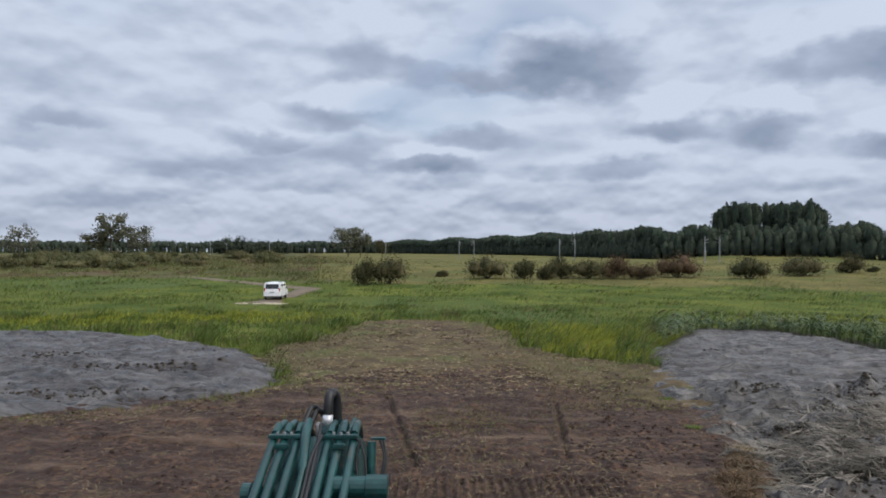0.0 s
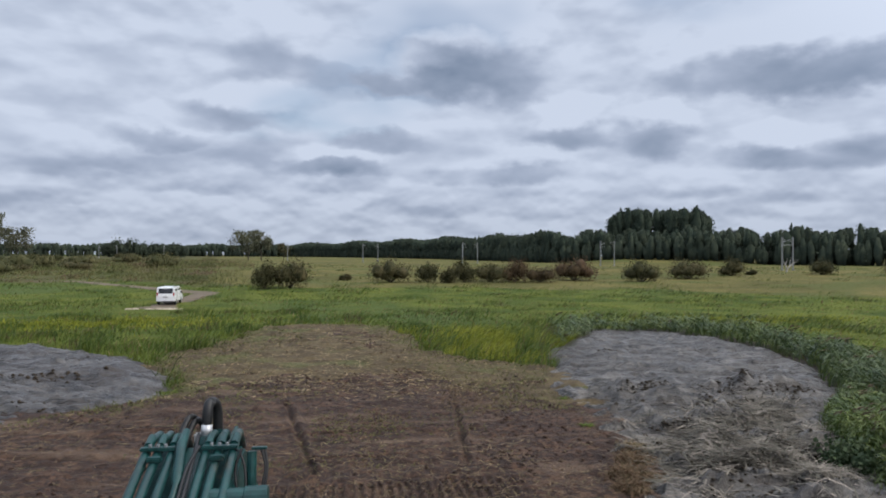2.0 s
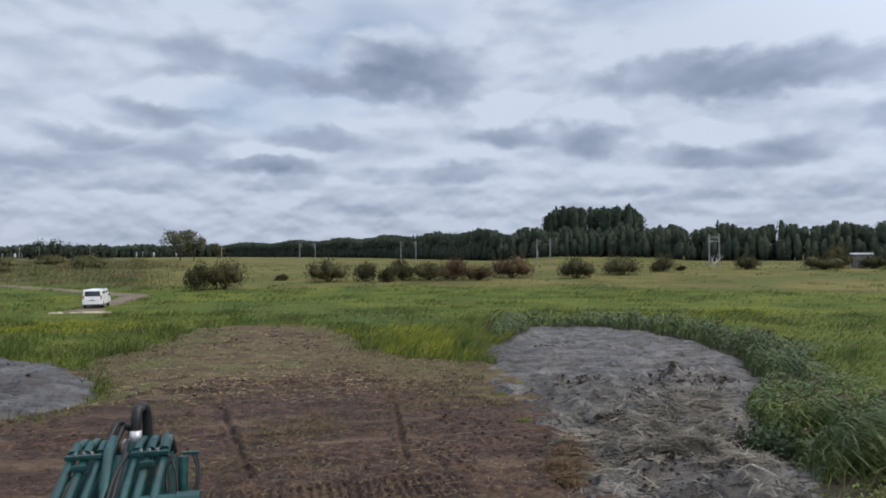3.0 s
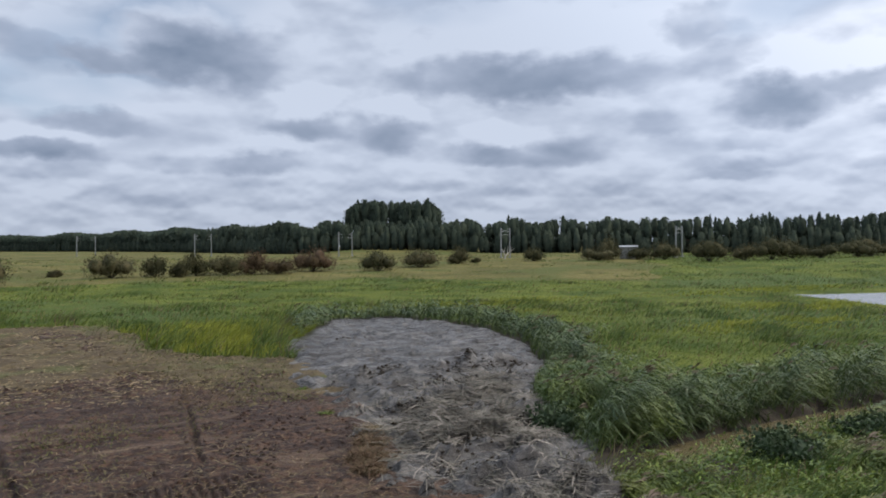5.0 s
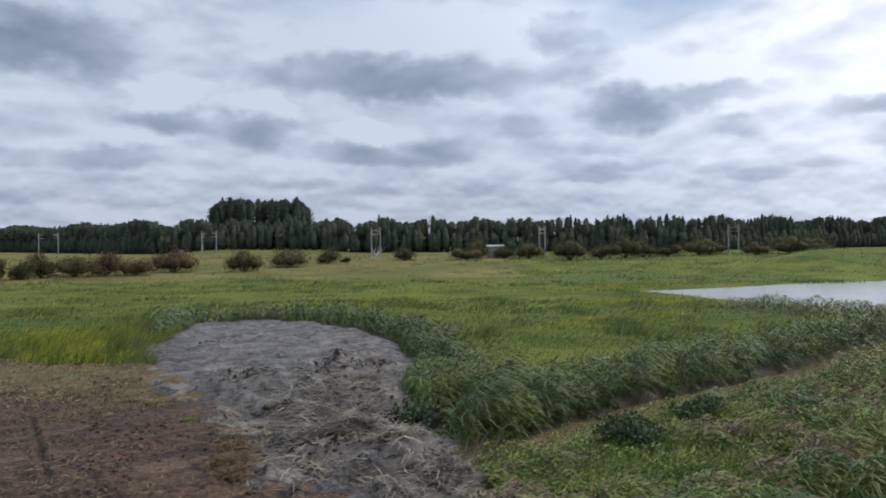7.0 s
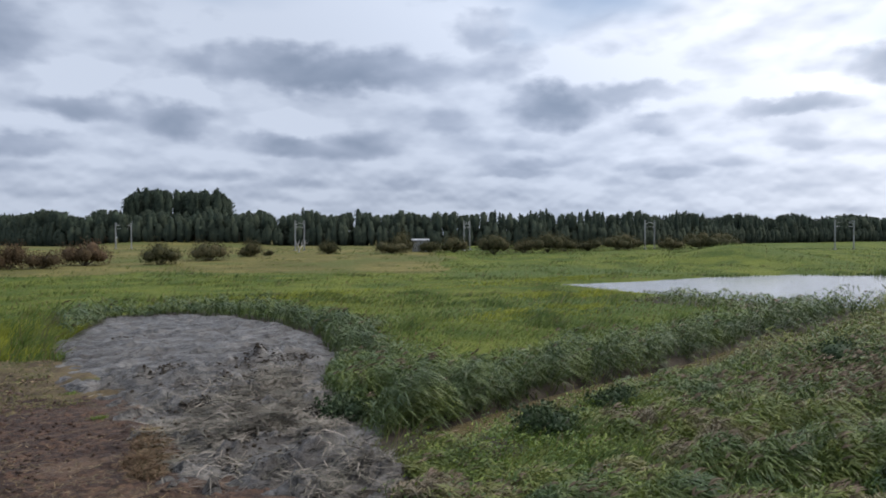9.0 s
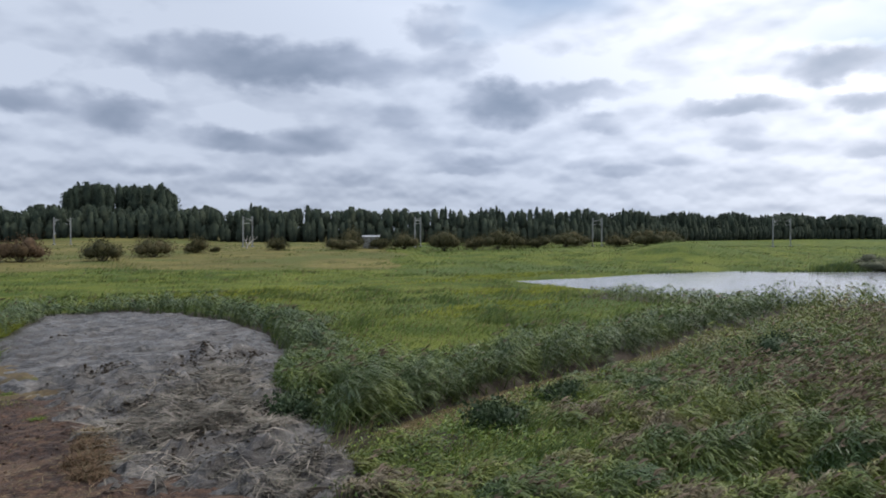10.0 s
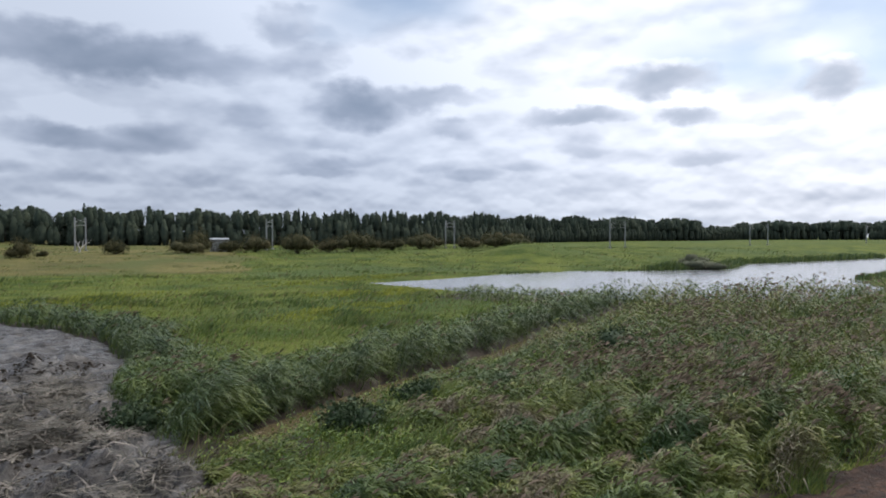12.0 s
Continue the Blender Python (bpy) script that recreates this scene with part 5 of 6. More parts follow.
def tree(x, y, height, spread, label, mat, limbs=7, leaves=260, bare=0.35):
    leaves = int(leaves * 2.6)
    """A tree: a tapered trunk, forking limbs with twigs, and small leaf clumps round their ends."""
    base = new("tree")
    base.location = (x, y, land_at(x, y) - 0.1)
    wood, ends = [], []
    wood.append(tube([(0, 0, 0), (0.1, 0.05, 0.3 * height), (-0.1, 0.1, 0.62 * height), (0.05, 0, 0.9 * height)], [0.045 * height / 2, 0.032 * height / 2, 0.02 * height / 2, 0.02], 7))
    for k in range(limbs):
        a, s = k * 2.4 + RNG.uniform(-0.4, 0.4), RNG.uniform(0.25, 0.8)
        start = np.array([0, 0, s * height])
        reach = spread * 0.5 * RNG.uniform(0.55, 1.0) * (1.2 - 0.6 * s)
        tip = start + [reach * math.cos(a), reach * math.sin(a), height * RNG.uniform(0.1, 0.26)]
        mid = 0.5 * (start + tip) + [0, 0, -0.03 * height]
        wood.append(tube([start, mid, tip], [0.011 * height, 0.008 * height, 0.003 * height], 5))
        ends += [tip, mid + RNG.normal(0, 0.06 * spread, 3), 0.3 * mid + 0.7 * tip]
        for j in range(3):
            twig = tip + RNG.normal(0, 0.1 * spread, 3) + [0, 0, 0.05 * height]
            wood.append(tube([mid * 0.4 + tip * 0.6, twig], [0.004 * height, 0.0015 * height], 4))
            ends.append(twig)
    ends = np.array(ends)
    ends = ends[RNG.random(len(ends)) > bare * 0.5]
    where = ends[RNG.integers(0, len(ends), leaves)] + RNG.normal(0, 0.055 * spread + 0.2, (leaves, 3))
    where = where[(where[:, 2] > 0.12 * height) & (where[:, 2] < 1.05 * height + RNG.uniform(-1, 0.4, len(where)))]
    part_mesh("trunk", wood, M["bark"], base)
    part_mesh("crown", [leaf_cards(where, 0.02 * height + 0.05)], mat, base)
    return tagged(base, label, "tree")


tree(-165, 277, 13.2, 11, "thin grey-green willow tree with bare upper branches", M["willow"], 10, 420, 0.4)
tree(-149, 319, 20, 13, "tall half-bare tree with sparse dark leaves and visible limbs", M["willow"], 12, 700, 0.3)
tree(-138, 322, 14, 14, "broad dark tree with a low uneven crown", M["willow"], 11, 800)
tree(-156, 318, 11, 10, "small dark tree beside a taller half-bare one", M["haw"], 9, 600)
tree(-54, 405, 16, 17, "round grey-green willow with a loose open crown", M["willow"], 12, 1100)
tree(-47, 405, 14, 12, "grey-green willow leaning beside a larger one", M["willow"], 10, 700)
tree(-35, 408, 9.5, 8, "small dark round tree at the field edge", M["haw"], 8, 500)
for k in range(90):
    a, r = RNG.uniform(-40, -13) if k > 8 else RNG.uniform(-27, -22), RNG.uniform(170, 420) if k > 8 else 315
    x, y = r * math.sin(radians(a)), r * math.cos(radians(a))
    bush(x, y, RNG.uniform(3, 9), RNG.uniform(1.6, 4.5), M["scrub"] if RNG.random() < 0.7 else M["haw"], "low olive scrub bush at the rough end of the meadow", 480, "scrub_bush", group="scrub at the rough end of the meadow", leaf=0.17)
for k in range(9):
    a, r = -17.5 + 0.62 * k + RNG.uniform(-0.15, 0.15), 560 + RNG.uniform(-10, 25)
    bush(r * math.sin(radians(a)), r * math.cos(radians(a)), RNG.uniform(8, 12), RNG.uniform(10, 13.5) - 1.0 * abs(k - 2) * 0.5, M["broad"], "dark round-topped tree in a far copse", 700, "copse_tree", "tree", "far copse", 0.5)
# reeds standing in the water along the pond's far shore
groups = []
for ax, ay, bx, by, n, h in ((128, 30, 140, 20.5, 1000, 2.0), (139, 19.5, 170, 19.8, 1200, 1.9), (170, 20, 187, 11, 800, 1.9), (187, 11, 236, -9.5, 1200, 2.1), (106, 48, 128, 31, 500, 0.4), (112, -2.5, 136, -9, 700, 1.2)):
    s = RNG.random(n)
    x, y = ax + (bx - ax) * s + RNG.normal(0, 0.8, n), ay + (by - ay) * s + RNG.normal(0, 0.8, n)
    hh = h * (0.5 + 0.5 * value_noise(x / 3, y / 3, 5)) * RNG.uniform(0.7, 1.2, n)
    groups.append(strips(np.stack([x, y, np.minimum(land(x, y), WATER) - 0.1], -1), tilted(n, 0.15), hh + 0.3, np.full(n, 0.28), np.full(n, 0.2), np.full(n, 0.1)))
tagged(new("shore_reeds", mesh_from("shore_reeds", *gather(groups), M["reed"])), "dark fringe of reeds along the pond's far shore", "reeds", kind="stuff")


# ---- clods on the earth and the silt ----
def make_clods(name, label, mat, n, low, high, near, far, where, height, size, heaps=()):
    x, y, r = strewn(n, low, high, near, far)
    for hx, hy, wx, wy, m in heaps:
        x, y = np.append(x, RNG.normal(hx, wx, m)), np.append(y, RNG.normal(hy, wy, m))
    r = np.hypot(x, y)
    keep = where(x, y)
    x, y, r = x[keep], y[keep], r[keep]
    n = len(x)
    s = size * (0.12 + 0.75 * RNG.random(n) ** 3) * (0.7 + r / 80)
    ring = np.array([(1, 0, 0), (0.3, 0.9, 0.1), (-0.8, 0.5, 0), (-0.7, -0.7, 0.1), (0.4, -0.9, 0), (0.1, 0.1, 0.75), (0, 0, -0.4)])
    turn = RNG.uniform(0, 2 * math.pi, n)
    shape = ring[None] * RNG.uniform(0.65, 1.35, (n, 7, 3)) * s[:, None, None]
    c, d = np.cos(turn)[:, None], np.sin(turn)[:, None]
    v = np.stack([shape[..., 0] * c - shape[..., 1] * d, shape[..., 0] * d + shape[..., 1] * c, shape[..., 2]], -1) + np.stack([x, y, height(x, y)], -1)[:, None]
    f = np.array([(k, (k + 1) % 5, 5) for k in range(5)] + [((k + 1) % 5, k, 6) for k in range(5)])
    tagged(new(name, mesh_from(name, v.reshape(-1, 3), [(np.arange(n)[:, None, None] * 7 + f[None]).reshape(-1, 3)], mat)), label, "clods", kind="stuff")


make_clods("earth_clods", "crumbled brown clods on the trampled earth", M["earth"], 16000, -38, 32, 14, 50, lambda x, y: (on_earth(x, y) > 0.2) & (on_mud(x, y) < 0) & (RNG.random(len(x)) < ease(-0.3, 0.5, fractal(x / 3, y / 4, 3, 91))), earth_height, 0.11)
make_clods("turf_debris", "dark lumps of torn turf on the silt", M["bank"], 10, -42, -8, 22, 52, lambda x, y: on_mud(x, y) > 0.3, mud_height, 0.13,
           ((-15.5, 34.0, 2.2, 0.4, 260), (-12.8, 33.6, 1.0, 0.35, 80), (-20.5, 28.2, 1.6, 0.6, 200), (-16.0, 27.6, 1.5, 0.35, 120), (-13.2, 28.4, 1.2, 0.2, 120), (-21.0, 38.0, 2.0, 0.4, 220), (-27.0, 34.0, 3.0, 0.8, 300), (-11.5, 27.2, 1.5, 0.2, 120)))
make_clods("peat_clods", "dark wet lumps of dug peat heaped on the silt", M["bank"], 10, 14, 42, 17, 33, lambda x, y: on_mud(x, y) > 0.2, mud_height, 0.11,
           ((12.9, 27.5, 1.1, 0.22, 420), (16.6, 28.2, 0.45, 0.25, 160), (14.8, 27.4, 1.6, 0.3, 260), (18.2, 27.3, 0.6, 0.2, 120), (14.5, 24.8, 1.3, 0.5, 420), (11.0, 22.2, 0.8, 0.2, 160), (9.4, 26.0, 1.0, 0.15, 120), (12.0, 20.5, 0.8, 0.5, 160), (15.6, 40.0, 0.5, 0.2, 50), (11.2, 17.6, 1.0, 0.5, 260), (12.6, 18.8, 0.6, 0.4, 160), (9.6, 19.6, 0.5, 0.9, 160), (9.8, 16.0, 1.0, 0.5, 160)))
make_clods("mud_clods", "wet dark clods of silt", M["mud"], 4500, -40, 46, 13, 52, lambda x, y: (on_mud(x, y) > 0.3) & (RNG.random(len(x)) < ease(0.15, 0.6, fractal(x / 2.2, y / 2.6, 3, 93))), mud_height, 0.12)


def make_bank_grass():
    """Long bent grass between the reeds of the near bank, in clumps."""
    n = 70000
    x, y, r = strewn(n, 20, 97, 11, 60)
    share = ease(1.0, 2.0, y) * (1 - ease(13.6, 14.1, y)) * ease(9.2, 10.4, x) * ease(-0.3, 0.25, fractal(x / 2.4, y / 2.4, 3, 96))
    keep = free_ground(x, y) & (RNG.random(n) < share)
    x, y, r = x[keep], y[keep], r[keep]
    n = len(x)
    clump = fractal(x / 1.1, y / 1.1, 2, 98)
    h = (0.55 + 0.5 * clump) * RNG.uniform(0.6, 1.3, n) + 0.35 * ease(14, 22, x) * ease(12, 7, y)
    v = strips(np.stack([x, y, land(x, y) - 0.03], -1), tilted(n, 0.3), h, 0.0014 * r + 0.008, RNG.uniform(0.3, 1.0, n), RNG.uniform(0.1, 0.6, n))
    tagged(new("bank_grass", mesh_from("bank_grass", *gather([v]), M["bank_grass"])), "long bent green grass in clumps on the ditch bank", "grass", kind="stuff")

    # a bright stand of young grass beside the bare earth
    n = 9000
    x, y = RNG.normal(27.5, 2.6, n), RNG.normal(0.6, 1.1, n)
    keep = free_ground(x, y)
    x, y = x[keep], y[keep]
    n, r = len(x), np.hypot(x, y)
    v = strips(np.stack([x, y, land(x, y) - 0.03], -1), tilted(n, 0.25), RNG.uniform(0.7, 1.25, n), 0.001 * r + 0.01, RNG.uniform(0.2, 0.7, n), RNG.uniform(0.1, 0.4, n))
    tagged(new("young_grass", mesh_from("young_grass", *gather([v]), M["herb"])), "bright green stand of young grass beside the bare earth", "grass", kind="stuff")

    n = 260
    x, y, r = strewn(n, 35, 97, 11, 45)
    keep = free_ground(x, y) & (y < 13.5) & (y > 1.5) & (x > 10.5)
    x, y, r = x[keep], y[keep], r[keep]
    n = len(x)
    v = strips(np.stack([x, y, land(x, y)], -1), tilted(n, 0.3), RNG.uniform(0.7, 1.5, n), 0.0008 * r + 0.008, RNG.uniform(0.0, 0.4, n), RNG.uniform(0.0, 0.3, n), segs=4)
    tagged(new("dead_stalks", mesh_from("dead_stalks", *gather([v]), M["dry"])), "pale dead stalks standing over the bank growth", "stalks", kind="stuff")


def make_rough_end():
    """Tall withered weeds at the rough end of the meadow."""
    n = 70000
    x, y, r = strewn(n, -44, -5, 125, 420)
    d, cx, cy, mark = tussock_cells(x, y, 4.5)
    keep = (inside(x, y, TRACK) < -2) & (RNG.random(n) < rough_zone(x, y)) & (mark + 0.6 * fractal(x / 30, y / 18, 3, 101) > 0.25)
    x, y, r, d, mark = x[keep], y[keep], r[keep], d[keep], mark[keep]
    n = len(x)
    h = (0.5 + 1.3 * mark) * (1.15 - 0.8 * np.minimum(d / 3.0, 1) ** 2) * RNG.uniform(0.5, 1.2, n)
    v = strips(np.stack([x, y, land(x, y) - 0.05], -1), tilted(n, 0.45), h, 0.0011 * r, RNG.uniform(0.0, 0.6, n), RNG.uniform(0.0, 0.4, n), segs=1)
    tagged(new("withered_weeds", mesh_from("withered_weeds", *gather([v]), M["weed"])), "brownish withered weeds at the rough end of the meadow", "weeds", kind="stuff")


make_bank_grass()
make_rough_end()


# ---- things ----
def part(name, bm, mat, parent, label="", smooth=False):
    """A bmesh as one mesh object under a thing or a part."""
    me = bpy.data.meshes.new(name)
    bm.to_mesh(me)
    bm.free()
    me.materials.append(mat)
    if smooth:
        me.polygons.foreach_set("use_smooth", np.ones(len(me.polygons), bool))
    ob = new(name, me)
    ob.parent = parent
    if label:
        ob["label"] = label
    return ob


def box(cx, cy, cz, sx, sy, sz, bevel=0.0, bm=None, turn=None):
    bm = bm or bmesh.new()
    m = Matrix.Translation((cx, cy, cz)) @ (turn or Matrix.Identity(4)) @ Matrix.Diagonal((sx, sy, sz, 1))
    made = bmesh.ops.create_cube(bm, size=1, matrix=m)["verts"]
    if bevel:
        edges = list({e for v in made for e in v.link_edges})
        bmesh.ops.bevel(bm, geom=edges, offset=bevel, segments=2, affect="EDGES")
    return bm


def rod(points, radius, sides=10, bm=None):
    """A round bar through points (a list), of one radius or one for each."""
    bm = bm or bmesh.new()
    radii = radius if isinstance(radius, (list, tuple)) else [radius] * len(points)
    verts, faces = tube(points, radii, sides)
    made = [bm.verts.new(v) for v in verts]
    for group in faces:
        for f in group:
            bm.faces.new([made[i] for i in f])
    bmesh.ops.recalc_face_normals(bm, faces=bm.faces)
    return bm


def curve_points(points, n=24):
    """A smooth run of places through the given ones."""
    p = [Vector(q) for q in points]
    p = [2 * p[0] - p[1]] + p + [2 * p[-1] - p[-2]]
    out = []
    for k in range(1, len(p) - 2):
        for j in range(n):
            t = j / n
            a, b, c, d = p[k - 1], p[k], p[k + 1], p[k + 2]
            out.append(0.5 * ((2 * b) + (c - a) * t + (2 * a - 5 * b + 4 * c - d) * t * t + (3 * b - a - 3 * c + d) * t**3))
    out.append(p[-2])
    return [tuple(q) for q in out]


def extruded(profile, x0, x1, bevel=0.0):
    """A solid with the (y, z) outline, from x0 to x1."""
    bm = bmesh.new()
    a = [bm.verts.new((x0, y, z)) for y, z in profile]
    b = [bm.verts.new((x1, y, z)) for y, z in profile]
    bm.faces.new(a)
    bm.faces.new(b[::-1])
    for i in range(len(profile)):
        j = (i + 1) % len(profile)
        bm.faces.new([a[j], a[i], b[i], b[j]])
    bmesh.ops.recalc_face_normals(bm, faces=bm.faces)
    if bevel:
        bmesh.ops.bevel(bm, geom=list(bm.edges), offset=bevel, segments=2, affect="EDGES")
    return bm


def excavator_arm():
    """The arm of a crawler excavator, its bucket set down on the earth: boom with two banks of steel pipes, hose loops, cylinder pins, stick and bucket."""
    base = new("excavator_arm")
    cx = -0.768
    base.location = (cx, 0, 0)

    def crest(y):
        """Height of the boom's back."""
        return 4.745 - (0.42 if y < 4.62 else 0.75) * (math.sqrt((y - 4.62) ** 2 + 0.02) - 0.14)  - 0.045

    ys = [0.9 + 0.25 * k for k in range(27)]
    top = [(y, crest(y) - 0.10) for y in ys]
    under = [(y, crest(y) - 0.2 - (0.3 + 0.3 * math.exp(-((y - 4.4) / 1.6) ** 2))) for y in reversed(ys)]
    part("boom", extruded(top + under, -0.28, 0.25, 0.02), M["teal"], base, "teal steel boom, dusty and scratched")
    # two banks of three steel pipes along the boom's back
    for x in (-0.272, -0.206, -0.126, 0.064, 0.132, 0.220):
        pts = [(x, y, crest(y) - 0.005) for y in [0.9 + 0.2 * k for k in range(18)]]
        pts += [(x, 4.50, crest(4.5) - 0.0), (x * 0.97, 4.66, crest(4.66) - 0.02), (x * 0.93, 4.85, crest(4.85) - 0.06)]
        part("pipe", rod(pts, 0.026, 10), M["teal"], base, smooth=True)
    for x0, x1 in ((-0.30, -0.10), (0.042, 0.248)):
        xm, w = (x0 + x1) / 2, x1 - x0
        part("pipe_clamp", box(xm, 4.36, crest(4.36) + 0.032, w, 0.04, 0.022, 0.005), M["teal"], base)
        part("clamp_pad", box(xm, 4.27, crest(4.27) + 0.030, 0.085, 0.05, 0.03, 0.007), M["teal"], base)
        for dx in (-0.36, 0.0, 0.36):
            part("pipe_union", rod([(xm + dx * w, 4.42, crest(4.42) + 0.012), (xm + dx * w, 4.52, crest(4.52) + 0.012)], [0.024, 0.022], 8), M["teal"], base)
            part("bolt", rod([(xm + dx * w * 0.6, 4.36, crest(4.36) + 0.04), (xm + dx * w * 0.6, 4.36, crest(4.36) + 0.058)], 0.010, 6), M["steel"], base)
    # a thicker jointed pipe between the banks, with black hoses beside it
    part("centre_pipe", rod([(-0.02, 2.6, crest(2.6)), (-0.035, 4.08, crest(4.08) + 0.015), (-0.036, 4.1, crest(4.1) + 0.02), (-0.07, 4.36, crest(4.36) + 0.05), (-0.072, 4.5, crest(4.5) + 0.05)], [0.02, 0.02, 0.029, 0.029, 0.022], 10), M["teal"], base, smooth=True)
    part("centre_hose", rod(curve_points([(0.03, 2.6, crest(2.6) + 0.01), (0.026, 3.6, crest(3.6) + 0.02), (0.018, 4.2, crest(4.2) + 0.03), (0.0, 4.5, crest(4.5) + 0.03)], 8), 0.011, 8), M["rubber"], base, smooth=True)
    part("centre_hose", rod(curve_points([(0.0, 2.6, crest(2.6) + 0.01), (0.0, 3.8, crest(3.8) + 0.02), (0.0, 4.15, crest(4.15) + 0.04), (0.03, 4.36, crest(4.36) + 0.04)], 8), 0.010, 8), M["rubber"], base, smooth=True)
    # black hose loops rising beyond the crest
    loop = part("hose_loop", rod(curve_points([(0.016, 4.66, 4.72), (0.018, 4.67, 4.80), (0.022, 4.70, 4.85), (0.04, 4.76, 4.85), (0.055, 4.80, 4.78), (0.06, 4.82, 4.5)], 8), 0.031, 12), M["rubber"], base, smooth=True)
    part("collar", rod([(0.015, 4.65, 4.66), (0.016, 4.66, 4.73)], 0.034, 12), M["collar"], loop, "bright hose collar", smooth=True)
    part("socket", rod([(0.03, 4.62, 4.54), (0.025, 4.64, 4.62), (0.016, 4.65, 4.665)], [0.068, 0.062, 0.042], 10), M["teal"], loop)
    loop = part("hose_loop", rod(curve_points([(-0.15, 4.53, 4.60), (-0.125, 4.60, 4.69), (-0.095, 4.68, 4.77), (-0.07, 4.74, 4.755), (-0.03, 4.80, 4.69), (-0.01, 4.85, 4.5)], 8), 0.018, 12), M["rubber"], base, smooth=True)
    part("collar", rod([(-0.168, 4.49, 4.56), (-0.15, 4.53, 4.605)], 0.022, 10), M["collar"], loop, "bright hose collar", smooth=True)
    part("hose_loop", rod(curve_points([(-0.105, 4.56, 4.59), (-0.085, 4.64, 4.69), (-0.06, 4.71, 4.745), (-0.03, 4.78, 4.70), (-0.01, 4.84, 4.55)], 8), 0.020, 12), M["rubber"], base, smooth=True)
    part("bracket", box(-0.035, 4.66, 4.63, 0.05, 0.04, 0.10, 0.01), M["collar"], base, "bare metal bracket")
    part("back_plate", box(0.09, 4.78, 4.62, 0.10, 0.03, 0.10, 0.01), M["teal"], base)
    # side pins and the stays with thin hoses at the boom's flank
    part("cylinder_pin", rod([(-0.37, 4.05, 4.42), (-0.32, 4.05, 4.42), (-0.315, 4.05, 4.42), (-0.12, 4.05, 4.42)], [0.062, 0.062, 0.05, 0.05], 16), M["teal"], base)
    part("cylinder_pin", rod([(0.12, 4.05, 4.46), (0.33, 4.05, 4.46), (0.335, 4.05, 4.46), (0.455, 4.05, 4.46)], [0.062, 0.062, 0.07, 0.07], 16), M["teal"], base)
    part("stay", rod([(0.335, 4.28, 4.3), (0.335, 4.33, 4.645)], 0.028, 10), M["teal"], base)
    part("stay_cap", box(0.375, 4.34, 4.66, 0.09, 0.03, 0.014, 0.003), M["teal"], base)
    for x, lean in ((0.275, -0.03), (0.385, 0.03), (0.405, 0.02)):
        part("thin_hose", rod(curve_points([(x, 4.34, 4.66), (x + lean, 4.3, 4.56), (x + 0.5 * lean, 4.25, 4.44), (x + 0.01, 4.2, 4.25)], 6), 0.009, 6), M["rubber"], base, smooth=True)
    part("thin_hose", rod(curve_points([(0.235, 4.36, 4.65), (0.27, 4.33, 4.63), (0.305, 4.28, 4.52), (0.31, 4.2, 4.3)], 6), 0.008, 6), M["rubber"], base, smooth=True)
    part("thin_hose", rod(curve_points([(-0.27, 4.36, 4.56), (-0.31, 4.28, 4.5), (-0.325, 4.18, 4.4), (-0.29, 4.05, 4.25)], 6), 0.010, 6), M["rubber"], base, smooth=True)
    part("lever", rod([(0.12, 4.6, 4.57), (0.17, 4.85, 4.66)], 0.015, 8), M["teal"], base)
    part("lever", rod([(0.09, 4.6, 4.57), (0.13, 4.80, 4.63)], 0.012, 8), M["teal"], base)
    # stick and bucket
    part("stick", extruded([(6.5, 3.1), (7.4, 2.9), (7.9, 1.2), (7.55, 1.0)], -0.2, 0.2, 0.02), M["teal"], base)
    z = float(earth_height(np.array([cx]), np.array([7.6]))[0])
    part("bucket", extruded([(7.35, 1.15), (8.0, 1.2), (8.15, 0.7), (7.9, z + 0.0), (7.2, z - 0.04), (6.8, z + 0.35), (6.95, z + 0.4), (7.25, z + 0.1), (7.6, z + 0.3)], -0.6, 0.6, 0.01), M["plastic"], base)
    return tagged(base, "teal excavator arm with steel pipes and black hoses", "excavator")


excavator_arm()


